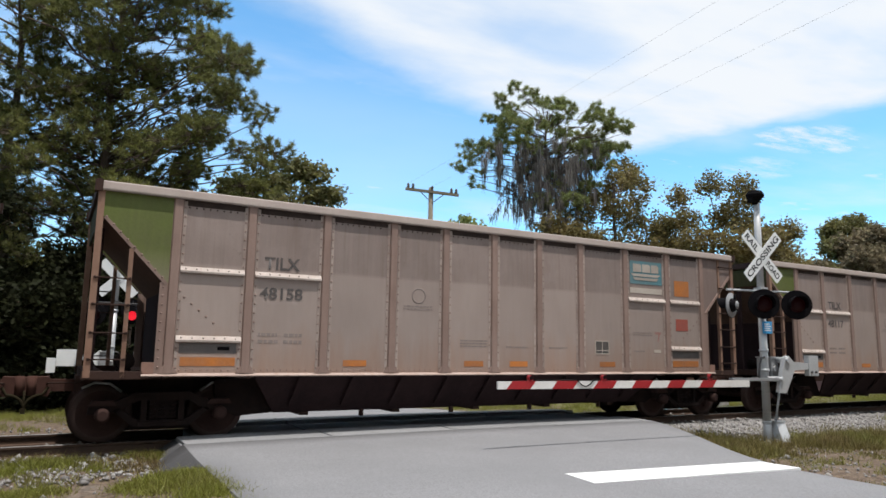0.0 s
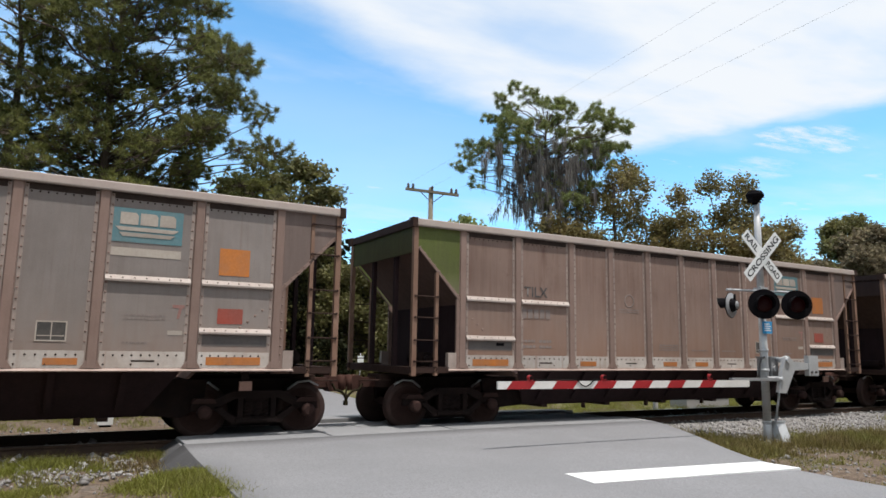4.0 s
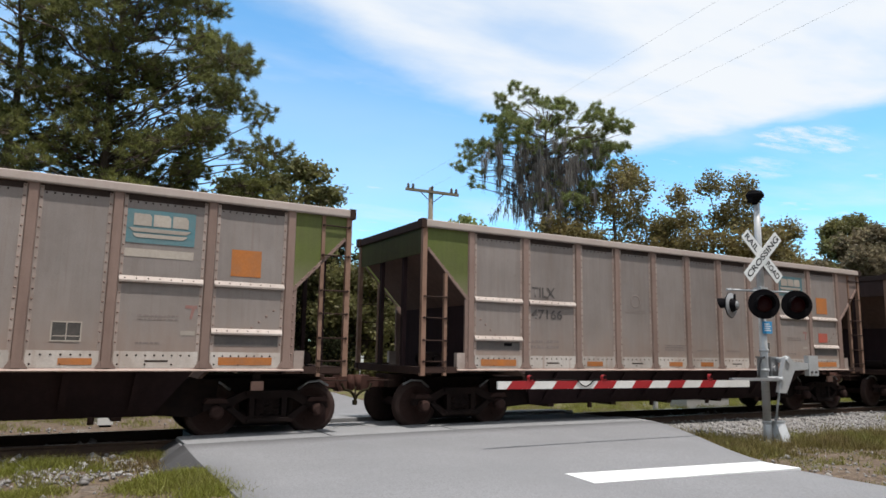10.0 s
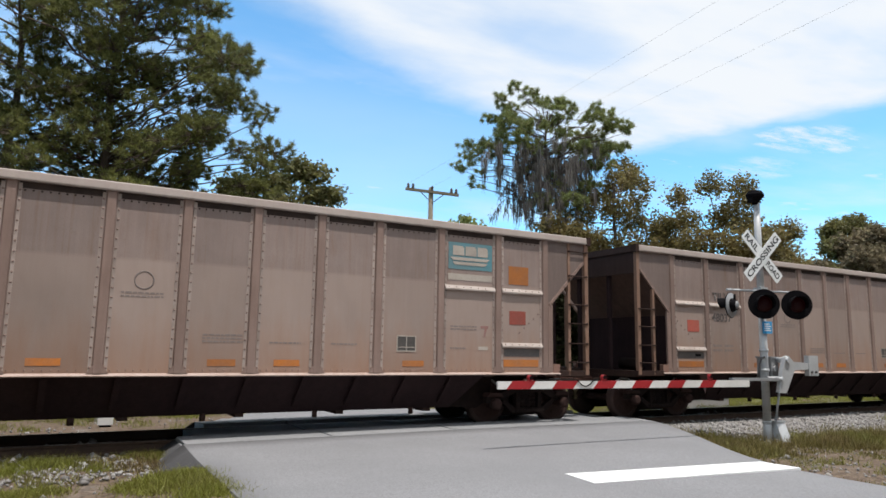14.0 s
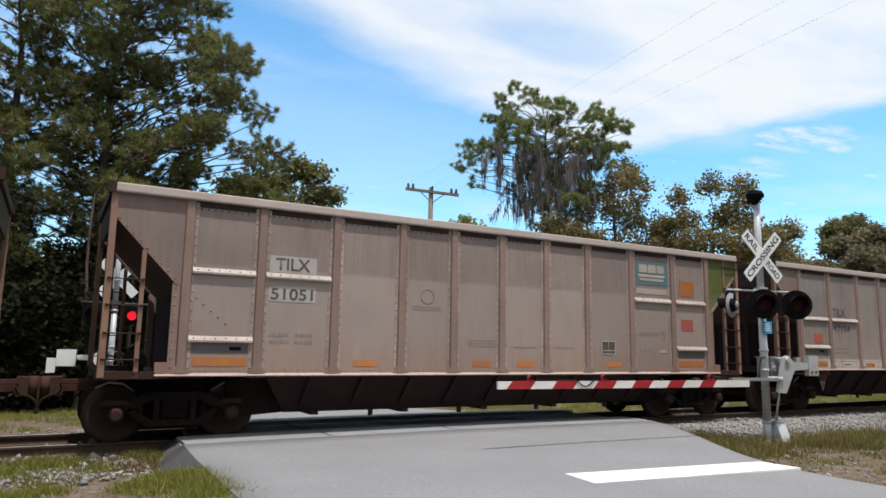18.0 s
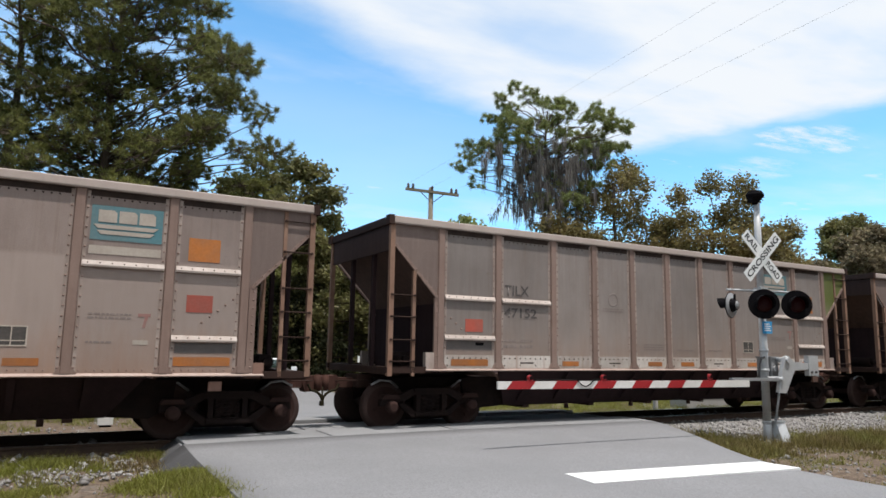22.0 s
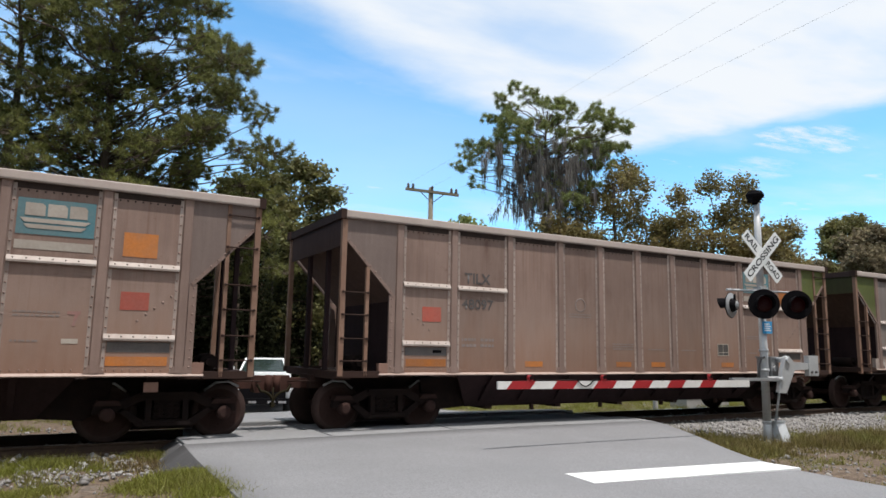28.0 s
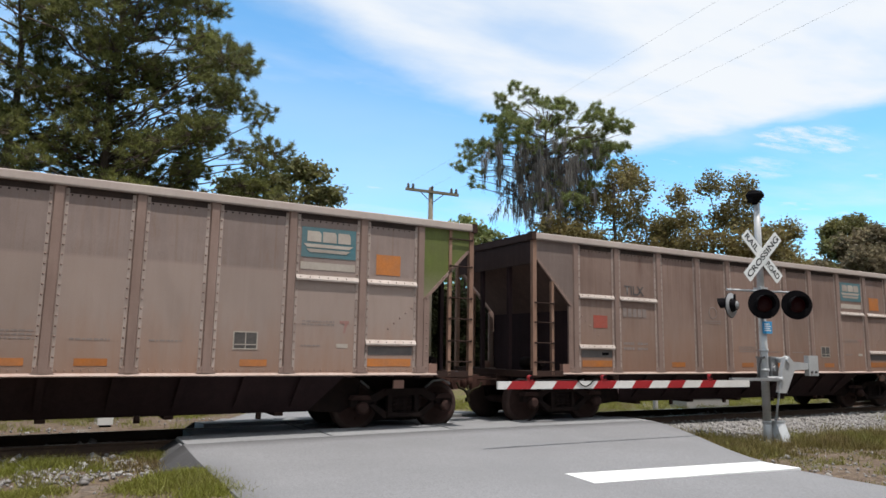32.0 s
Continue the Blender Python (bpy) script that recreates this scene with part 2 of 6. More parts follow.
M = {
    "panel": material("weathered_car_panel", (0.312, 0.236, 0.206), (0.238, 0.172, 0.148), rough=0.62, metal=0.15, grain=55, patch=0.9, amount=0.8,
                      streaks=0.16, per_object=0.13, stain=((0.205, 0.125, 0.088), 0.7), drips=((0.20, 0.118, 0.080), 0.5), dent=0.05, dust=(0.338, 0.256, 0.216), dust_z=(2.85, 2.92), dust_wave=0.05, foot=((0.30, 0.165, 0.105), 1.0, 2.1, 0.75)),
    "panel_band": material("plain_grey_car_panel", (0.285, 0.243, 0.222), (0.225, 0.187, 0.168), rough=0.6, metal=0.15, grain=55, patch=1.1, amount=0.7,
                           streaks=0.12, per_object=0.12, stain=((0.19, 0.145, 0.122), 0.5), drips=((0.185, 0.13, 0.10), 0.4), dent=0.05, dust=(0.30, 0.245, 0.215), dust_z=(1.5, 2.6), foot=((0.27, 0.185, 0.145), 1.3, 2.0, 0.6)),
    "panel_brown": material("rust_brown_car_panel", (0.275, 0.185, 0.150), (0.208, 0.133, 0.105), rough=0.68, metal=0.1, grain=50, patch=0.7, amount=0.9,
                            streaks=0.2, per_object=0.14, stain=((0.135, 0.076, 0.055), 0.75), drips=((0.14, 0.07, 0.045), 0.55), dent=0.05, dust=(0.285, 0.197, 0.157), dust_z=(1.9, 2.9), foot=((0.23, 0.115, 0.07), 1.0, 2.3, 0.7)),
    "panel_grey": material("dusty_grey_car_panel", (0.305, 0.238, 0.210), (0.235, 0.176, 0.152), rough=0.6, metal=0.15, grain=55, patch=1.1, amount=0.7,
                           streaks=0.14, per_object=0.11, stain=((0.18, 0.125, 0.102), 0.5), drips=((0.185, 0.13, 0.10), 0.5), dent=0.05, dust=(0.342, 0.272, 0.238), dust_z=(2.84, 2.91), dust_wave=0.05, foot=((0.30, 0.18, 0.125), 1.0, 1.9, 0.7)),
    "post": material("rust_dusted_post", (0.265, 0.180, 0.148), (0.19, 0.120, 0.096), rough=0.75, grain=45, patch=1.3, streaks=0.25, per_object=0.08),
    "ladder": material("rusty_corner_steel", (0.285, 0.170, 0.118), (0.20, 0.105, 0.068), rough=0.8, grain=40, patch=2.0, amount=1.0, streaks=0.2, per_object=0.12),
    # lighter than the side panels
    "chord": material("pale_top_chord", (0.43, 0.355, 0.315), (0.33, 0.262, 0.228), rough=0.65, grain=30, patch=1.1, streaks=0.1),
    "strip": material("bare_riveted_strip", (0.44, 0.355, 0.31), (0.28, 0.21, 0.178), rough=0.6, grain=35, patch=2.2, amount=1.0, per_object=0.1),
    # sill lip made paler in colour for the sun that catches it
    "lip": material("sill_lip_painted_sunlit", (0.43, 0.325, 0.28), (0.36, 0.25, 0.205), rough=0.6, grain=35, patch=2.5, amount=0.8, drips=((0.26, 0.14, 0.09), 0.5)),
    # dark rivets and bars, and the painted shade under the top chord
    "dark_marks": material("dark_rivets_and_chord_shade", (0.045, 0.034, 0.030), (0.085, 0.06, 0.05), rough=0.9, spec=0.1, grain=30, patch=5),
    # paler than the panels: sun on the sloping ledge face put into the colour
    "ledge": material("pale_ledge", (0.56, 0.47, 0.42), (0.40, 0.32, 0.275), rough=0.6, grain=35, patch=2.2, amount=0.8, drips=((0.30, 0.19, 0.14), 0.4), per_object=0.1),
    "sill": material("rusty_sill", (0.29, 0.165, 0.125), (0.20, 0.11, 0.082), rough=0.75, grain=30, patch=2.2),
    # rust colour, deepened further for the shade beneath the car
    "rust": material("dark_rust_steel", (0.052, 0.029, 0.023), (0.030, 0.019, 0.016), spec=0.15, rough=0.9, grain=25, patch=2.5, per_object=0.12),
    # hopper steel with the shade below the sill put into its colour
    "under": material("shade_toned_hopper_steel", (0.036, 0.021, 0.022), (0.020, 0.012, 0.014), spec=0.15, rough=0.9, grain=22, patch=1.4, streaks=0.3),
    "couplerust": material("rust_red_casting", (0.078, 0.034, 0.025), (0.04, 0.020, 0.016), rough=0.85, grain=25, patch=4, spec=0.2),
    # truck iron coloured near black for the shade under the car
    "truck": material("shade_toned_truck_iron", (0.017, 0.0125, 0.012), (0.030, 0.019, 0.016), spec=0.05, rough=0.95, grain=30, patch=5),
    "wheel": material("wheel_steel", (0.050, 0.028, 0.024), (0.030, 0.018, 0.016), spec=0.1, rough=0.95, metal=0.0, grain=20, patch=6),
    "rim": material("polished_wheel_rim", (0.060, 0.036, 0.031), (0.036, 0.023, 0.020), spec=0.2, rough=0.75, metal=0.1, grain=30, patch=6),
    "green": material("faded_green_paint", (0.108, 0.132, 0.024), (0.098, 0.098, 0.038), rough=0.65, grain=30, patch=1.3, streaks=0.25,
                      per_object=0.12, dust=(0.24, 0.20, 0.15), dust_z=(2.35, 3.1)),
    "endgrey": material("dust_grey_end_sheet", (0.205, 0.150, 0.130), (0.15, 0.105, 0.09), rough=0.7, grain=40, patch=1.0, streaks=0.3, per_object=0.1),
    # green end sheet with the shade of the end wall put into its colour
    "shadegreen": material("shade_toned_green_end", (0.062, 0.066, 0.026), (0.05, 0.036, 0.026), rough=0.8, spec=0.15, grain=40, patch=1.0, streaks=0.3, per_object=0.15),
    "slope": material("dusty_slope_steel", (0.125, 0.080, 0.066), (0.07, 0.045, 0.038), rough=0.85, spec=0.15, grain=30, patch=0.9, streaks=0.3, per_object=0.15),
    # plain end sheet and end chord, darkened in colour for the shaded end wall
    "endshade": material("shade_toned_end_sheet", (0.055, 0.034, 0.030), (0.034, 0.022, 0.020), rough=0.85, spec=0.15, grain=40, patch=1.0, streaks=0.3, per_object=0.15),
    "orange": material("faded_orange_patch", (0.52, 0.170, 0.030), (0.37, 0.155, 0.065), rough=0.7, grain=26, patch=3, amount=0.9, per_object=0.22),
    "red": material("faded_red_patch", (0.44, 0.085, 0.055), (0.32, 0.10, 0.075), rough=0.7, grain=26, patch=3, amount=0.8, per_object=0.25),
    "red_faint": material("faint_red_paint", (0.34, 0.17, 0.145), (0.31, 0.20, 0.175), rough=0.7, grain=40, patch=6, amount=1.0),
    "teal": material("faded_teal_sign", (0.080, 0.215, 0.250), (0.14, 0.20, 0.205), rough=0.6, grain=24, patch=2.2, amount=0.8, per_object=0.2),
    "cream": material("chalky_sign_white", (0.46, 0.40, 0.34), (0.33, 0.27, 0.225), rough=0.7, grain=24, patch=3, per_object=0.15),
    "band": material("dirty_white_band", (0.60, 0.54, 0.49), (0.40, 0.32, 0.27), rough=0.7, grain=28, patch=1.6, amount=0.9, drips=((0.24, 0.13, 0.09), 0.5), per_object=0.15),
    "patchwhite": material("white_number_patch", (0.46, 0.42, 0.39), (0.37, 0.325, 0.295), rough=0.7, grain=24, patch=2.5),
    "letter": material("black_stencil_paint", (0.070, 0.062, 0.060), (0.16, 0.130, 0.118), rough=0.75, grain=30, patch=6),
    "faint": material("faint_stencil_paint", (0.235, 0.188, 0.168), (0.30, 0.238, 0.212), rough=0.75, grain=60, patch=8, amount=1.0),
    "boxblack": material("black_stencil_plate", (0.06, 0.055, 0.05), (0.12, 0.10, 0.09), rough=0.7, grain=30, patch=6),
    "recess": material("dark_grey_recess", (0.12, 0.105, 0.10), (0.17, 0.14, 0.125), rough=0.75, grain=30, patch=3),
    "graffiti": material("grey_spray_paint", (0.185, 0.15, 0.14), (0.25, 0.20, 0.18), rough=0.7, grain=20, patch=3),
    "hose": material("black_rubber_hose", (0.016, 0.015, 0.014), rough=0.95, spec=0.05, grain=30, patch=4),
    "rail": material("rail_steel", (0.082, 0.046, 0.028), (0.045, 0.027, 0.019), rough=0.75, grain=30, patch=4),
    "railtop": material("polished_rail_head", (0.45, 0.42, 0.40), (0.33, 0.30, 0.28), rough=0.3, metal=0.9, grain=30, patch=4),
    "tie": material("creosoted_tie", (0.05, 0.037, 0.03), (0.08, 0.06, 0.046), rough=0.9, grain=25, patch=3, per_object=0.25),
    "asphalt": material("worn_grey_asphalt", (0.262, 0.258, 0.265), (0.205, 0.202, 0.208), rough=0.85, grain=42, patch=0.6, amount=0.75, speck=1.3, bump=0.5, bump_dist=0.006, drips=None),
    "skirt": material("dark_asphalt_edge", (0.068, 0.066, 0.070), (0.048, 0.045, 0.043), rough=0.9, grain=60, patch=2, bump=0.5),
    "whiteline": material("white_road_paint", (0.84, 0.84, 0.83), (0.74, 0.73, 0.72), rough=0.6, grain=70, patch=3, amount=0.5),
    "galv": material("galvanised_steel", (0.51, 0.515, 0.52), (0.39, 0.39, 0.395), rough=0.5, metal=0.2, grain=25, patch=4),
    "silver": material("bright_zinc_sheet", (0.68, 0.69, 0.70), (0.55, 0.56, 0.57), rough=0.4, metal=0.3, grain=25, patch=5),
    "galvdark": material("dark_weathered_casting", (0.07, 0.066, 0.066), (0.10, 0.095, 0.09), rough=0.7, metal=0.2, grain=25, patch=5),
    "backplate": material("dull_silver_plate", (0.34, 0.34, 0.345), (0.24, 0.24, 0.243), rough=0.55, metal=0.3, grain=25, patch=5),
    "white": material("white_sign_sheet", (0.80, 0.81, 0.80), (0.72, 0.73, 0.72), rough=0.45, grain=20, patch=3, amount=0.35),
    "black": material("black_paint", (0.0065, 0.006, 0.0072), (0.011, 0.0095, 0.0105), rough=0.9, spec=0.06, grain=25, patch=5),
    "lens": material("dim_red_lens", (0.010, 0.003, 0.004), (0.007, 0.002, 0.003), rough=0.5, spec=0.15, grain=60, patch=20, emit=((1, 0.05, 0.06), 0.003)),
    "lensglow": material("glowing_red_lens", (0.6, 0.03, 0.03), rough=0.3, emit=((1.0, 0.02, 0.04), 0.9)),
    "bluesign": material("blue_sign", (0.05, 0.33, 0.66), (0.06, 0.28, 0.55), rough=0.4, grain=20, patch=6, amount=0.4),
    "stripe_red": material("red_reflective_stripe", (0.37, 0.020, 0.025), (0.30, 0.025, 0.027), rough=0.45, grain=20, patch=5, amount=0.5),
    "stripe_white": material("white_reflective_stripe", (0.76, 0.74, 0.71), (0.66, 0.62, 0.58), rough=0.45, grain=20, patch=3, amount=0.6),
    "panelconcrete": material("worn_crossing_concrete", (0.287, 0.283, 0.286), (0.235, 0.232, 0.234), rough=0.85, grain=40, patch=0.9, amount=0.75, speck=1.0, per_object=0.08),
    "airhose": material("dusty_rubber_hose", (0.028, 0.022, 0.011), (0.018, 0.015, 0.010), rough=0.9, spec=0.1, grain=30, patch=4),
    "concrete": material("pale_concrete", (0.42, 0.41, 0.40), (0.34, 0.33, 0.315), rough=0.85, grain=40, patch=3),
    "wood": material("weathered_pole_wood", (0.17, 0.145, 0.105), (0.22, 0.19, 0.14), rough=0.85, grain=30, patch=2, streaks=0.4),
    "wire": material("dull_grey_wire", (0.45, 0.46, 0.47), rough=0.6, bump=0),
    "ceramic": material("brown_insulator", (0.10, 0.07, 0.06), rough=0.3, bump=0),
    "bark": material("pine_bark", (0.12, 0.085, 0.062), (0.075, 0.055, 0.045), rough=0.95, grain=14, patch=2.5, bump=0.6, bump_dist=0.03),
    "moss": material("grey_hanging_moss", (0.19, 0.165, 0.15), (0.10, 0.085, 0.078), rough=0.95, grain=10, patch=1, bump=0, island=0.3),
    "carwhite": material("white_car_paint", (0.82, 0.83, 0.83), (0.78, 0.79, 0.79), rough=0.25, grain=10, patch=2, amount=0.3, bump=0, coat=0.5),
    "chrome": material("chrome_trim", (0.62, 0.62, 0.63), (0.55, 0.55, 0.56), rough=0.15, metal=1.0, grain=10, patch=4, bump=0),
    "rubber": material("black_tyre", (0.025, 0.025, 0.026), rough=0.85, grain=30, patch=8),
    "lamp": material("clear_headlamp", (0.75, 0.76, 0.78), rough=0.15, bump=0),
    "glass": glass_material("tinted_glass", (0.08, 0.13, 0.125)),
    "pine": leaf_material("pine_needles", (0.235, 0.235, 0.068), (0.070, 0.072, 0.028), 0.42),
    "pine_far": leaf_material("far_pine_needles", (0.30, 0.325, 0.115), (0.155, 0.18, 0.070), 0.48),
    "oak": leaf_material("oak_leaves", (0.27, 0.205, 0.080), (0.135, 0.118, 0.048), 0.42),
    # near-black leaves: the deep shade of the wood is put into the colour
    "shade_leaf": leaf_material("leaves_darkened_for_shade", (0.025, 0.027, 0.012), (0.013, 0.015, 0.008), 0.2, 0.04),
    "brown_leaf": leaf_material("brownish_wood_leaves", (0.24, 0.19, 0.115), (0.15, 0.125, 0.080), 0.3, 0.15),
    "bush": leaf_material("roadside_bush_leaves", (0.225, 0.205, 0.080), (0.13, 0.128, 0.050), 0.42),
    "grass": leaf_material("summer_grass", (0.235, 0.245, 0.040), (0.21, 0.185, 0.055), 0.42),
    "weed": leaf_material("dry_olive_weeds", (0.190, 0.185, 0.045), (0.185, 0.110, 0.060), 0.3),
    "stone": material("ballast_stone", (0.295, 0.28, 0.268), (0.16, 0.138, 0.12), rough=0.9, grain=20, patch=1.5, island=0.35),
}


def ground_material():
    m = bpy.data.materials.new("gravel_soil_and_grass")
    m.use_nodes = True
    nt = m.node_tree
    N, L = nt.nodes.new, nt.links.new
    b = nt.nodes["Principled BSDF"]
    tc = N("ShaderNodeTexCoord")

    def nz(scale, detail=5):
        n = N("ShaderNodeTexNoise")
        n.inputs["Scale"].default_value, n.inputs["Detail"].default_value, n.inputs["Roughness"].default_value = scale, detail, 0.65
        L(tc.outputs["Object"], n.inputs[0])
        return n.outputs["Fac"]

    def mr(v, lo, hi):
        n = N("ShaderNodeMapRange")
        n.inputs["From Min"].default_value, n.inputs["From Max"].default_value = lo, hi
        L(v, n.inputs["Value"])
        return n.outputs["Result"]

    def mixc(f, a, c):
        n = N("ShaderNodeMix")
        n.data_type = "RGBA"
        for sock, val in ((n.inputs[0], f), (n.inputs[6], a), (n.inputs[7], c)):
            if isinstance(val, tuple):
                sock.default_value = (*val, 1)
            else:
                L(val, sock)
        return n.outputs[2]

    vor = N("ShaderNodeTexVoronoi")
    vor.inputs["Scale"].default_value = 16
    L(tc.outputs["Object"], vor.inputs["Vector"])
    pebble = mixc(mr(vor.outputs["Color"], 0.1, 0.9), (0.13, 0.112, 0.098), (0.30, 0.28, 0.262))
    soil = mixc(mr(nz(9), 0.35, 0.65), (0.062, 0.042, 0.030), (0.170, 0.127, 0.092))
    grass = mixc(mr(nz(5), 0.3, 0.7), (0.075, 0.088, 0.024), (0.15, 0.135, 0.05))
    # how near the track: only ballast there
    sep = N("ShaderNodeSeparateXYZ")
    L(tc.outputs["Object"], sep.inputs[0])
    dist = N("ShaderNodeMath")
    dist.operation = "SUBTRACT"
    L(sep.outputs[1], dist.inputs[0])
    dist.inputs[1].default_value = 13.25
    ab = N("ShaderNodeMath")
    ab.operation = "ABSOLUTE"
    L(dist.outputs[0], ab.inputs[0])
    shoulder = N("ShaderNodeMath")
    shoulder.operation = "MULTIPLY_ADD"
    L(mr(sep.outputs[0], 12.6, 14.6), shoulder.inputs[0])
    shoulder.inputs[1].default_value = -1.15
    L(ab.outputs[0], shoulder.inputs[2])
    earth = N("ShaderNodeMath")
    earth.operation = "MULTIPLY_ADD"
    L(mr(sep.outputs[0], 4.0, 2.0), earth.inputs[0])
    earth.inputs[1].default_value = 1.0
    L(shoulder.outputs[0], earth.inputs[2])
    near = mr(earth.outputs[0], 3.1, 1.9)
    add = N("ShaderNodeMath")
    add.operation = "ADD"
    L(nz(0.8), add.inputs[0])
    L(near, add.inputs[1])
    gsel = mr(nz(0.7, 6), 0.44, 0.54)
    bare = N("ShaderNodeMath")
    bare.operation = "MULTIPLY"
    L(mr(sep.outputs[0], 8.0, 9.5), bare.inputs[0])
    L(mr(sep.outputs[1], 14.0, 12.5), bare.inputs[1])
    bare2 = N("ShaderNodeMath")
    bare2.operation = "MAXIMUM"
    L(bare.outputs[0], bare2.inputs[0])
    L(mr(sep.outputs[0], 6.0, 3.0), bare2.inputs[1])
    live = N("ShaderNodeMath")
    live.operation, live.use_clamp = "SUBTRACT", True
    L(gsel, live.inputs[0])
    L(bare2.outputs[0], live.inputs[1])
    col = mixc(live.outputs[0], soil, grass)
    col = mixc(mr(add.outputs[0], 0.58, 0.85), col, pebble)
    # black strip along the track: shade under the train put into the ground colour
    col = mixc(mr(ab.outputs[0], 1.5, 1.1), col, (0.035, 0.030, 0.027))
    L(col, b.inputs["Base Color"])
    b.inputs["Roughness"].default_value = 0.95
    b.inputs["Specular IOR Level"].default_value = 0.2
    bp = N("ShaderNodeBump")
    bp.inputs["Strength"].default_value, bp.inputs["Distance"].default_value = 0.7, 0.03
    L(vor.outputs["Distance"], bp.inputs["Height"])
    L(bp.outputs[0], b.inputs["Normal"])
    return m


M["ground"] = ground_material()


# ---- mesh helpers ----
def box(bm, x0, x1, y0, y1, z0, z1, mi=0):
    v = [bm.verts.new(p) for p in ((x0, y0, z0), (x1, y0, z0), (x1, y1, z0), (x0, y1, z0), (x0, y0, z1), (x1, y0, z1), (x1, y1, z1), (x0, y1, z1))]
    for f in ((0, 3, 2, 1), (4, 5, 6, 7), (0, 1, 5, 4), (1, 2, 6, 5), (2, 3, 7, 6), (3, 0, 4, 7)):
        bm.faces.new([v[i] for i in f]).material_index = mi


def prism_y(bm, pts, y0, y1, mi=0):
    """Polygon in x,z (counter-clockwise seen from -y) drawn out along y."""
    a, c = [bm.verts.new((x, y0, z)) for x, z in pts], [bm.verts.new((x, y1, z)) for x, z in pts]
    bm.faces.new(a).material_index = mi
    bm.faces.new(c[::-1]).material_index = mi
    for i in range(len(pts)):
        j = (i + 1) % len(pts)
        bm.faces.new((a[j], a[i], c[i], c[j])).material_index = mi


def prism_x(bm, pts, x0, x1, mi=0):
    """Polygon in y,z drawn out along x."""
    a, c = [bm.verts.new((x0, y, z)) for y, z in pts], [bm.verts.new((x1, y, z)) for y, z in pts]
    bm.faces.new(a[::-1]).material_index = mi
    bm.faces.new(c).material_index = mi
    for i in range(len(pts)):
        j = (i + 1) % len(pts)
        bm.faces.new((a[i], a[j], c[j], c[i])).material_index = mi


def tube(bm, p0, p1, r0, r1=None, n=8, caps=True, mi=0):
    p0, p1 = Vector(p0), Vector(p1)
    r1 = r0 if r1 is None else r1
    q = (p1 - p0).to_track_quat("Z", "Y")
    rings = []
    for p, r in ((p0, r0), (p1, r1)):
        rings.append([bm.verts.new(p + q @ Vector((r * math.cos(2 * math.pi * i / n), r * math.sin(2 * math.pi * i / n), 0))) for i in range(n)])
    for i in range(n):
        f = bm.faces.new((rings[0][i], rings[0][(i + 1) % n], rings[1][(i + 1) % n], rings[1][i]))
        f.smooth, f.material_index = True, mi
    if caps:
        bm.faces.new(rings[0][::-1]).material_index = mi
        bm.faces.new(rings[1]).material_index = mi


def lathe_y(bm, profile, n=28, mi=0, centre=(0, 0, 0), caps=(True, True)):
    """Profile of (radius, y) spun round the y axis."""
    cx, cy, cz = centre
    rings = [[bm.verts.new((cx + r * math.cos(2 * math.pi * i / n), cy + y, cz + r * math.sin(2 * math.pi * i / n))) for i in range(n)] for r, y in profile]
    for a, c in zip(rings, rings[1:]):
        for i in range(n):
            f = bm.faces.new((a[i], a[(i + 1) % n], c[(i + 1) % n], c[i]))
            f.smooth, f.material_index = True, mi
    if caps[0]:
        bm.faces.new(rings[0]).material_index = mi
    if caps[1]:
        bm.faces.new(rings[-1][::-1]).material_index = mi


def chain(bm, pts, r, n=6, mi=0):
    """One bent pipe through the points."""
    pts = [Vector(p) for p in pts]
    rings = []
    for i, p in enumerate(pts):
        d = (pts[min(i + 1, len(pts) - 1)] - pts[max(i - 1, 0)]).normalized()
        q = d.to_track_quat("Z", "Y")
        rings.append([bm.verts.new(p + q @ Vector((r * math.cos(2 * math.pi * k / n), r * math.sin(2 * math.pi * k / n), 0))) for k in range(n)])
    for a, c in zip(rings, rings[1:]):
        near = min(range(n), key=lambda k: (c[k].co - a[0].co).length)
        for k in range(n):
            f = bm.faces.new((a[k], a[(k + 1) % n], c[(k + 1 + near) % n], c[(k + near) % n]))
            f.smooth, f.material_index = True, mi
    bm.faces.new(rings[0][::-1]).material_index = mi
    bm.faces.new(rings[-1]).material_index = mi


def mesh_of(name, bm, mats):
    me = bpy.data.meshes.new(name)
    bmesh.ops.recalc_face_normals(bm, faces=bm.faces)
    bm.to_mesh(me)
    bm.free()
    for m in mats if isinstance(mats, (list, tuple)) else [mats]:
        me.materials.append(m)
    return me


def part(name, bm, mats, parent, label=""):
    ob = new(name, mesh_of(name, bm, mats) if isinstance(bm, bmesh.types.BMesh) else bm)
    ob.parent = parent
    if label:
        tagged(ob, label)
    return ob


def thing(name, label, category, group="", kind="", m=None):
    ob = new(name)
    ob.empty_display_size = 0.3
    if m is not None:
        ob.matrix_basis = m
    return tagged(ob, label, category, group, kind)


def solid(name, bm, mats, label, category, group="", kind="", m=None):
    ob = new(name, mesh_of(name, bm, mats))
    if m is not None:
        ob.matrix_basis = m
    return tagged(ob, label, category, group, kind)


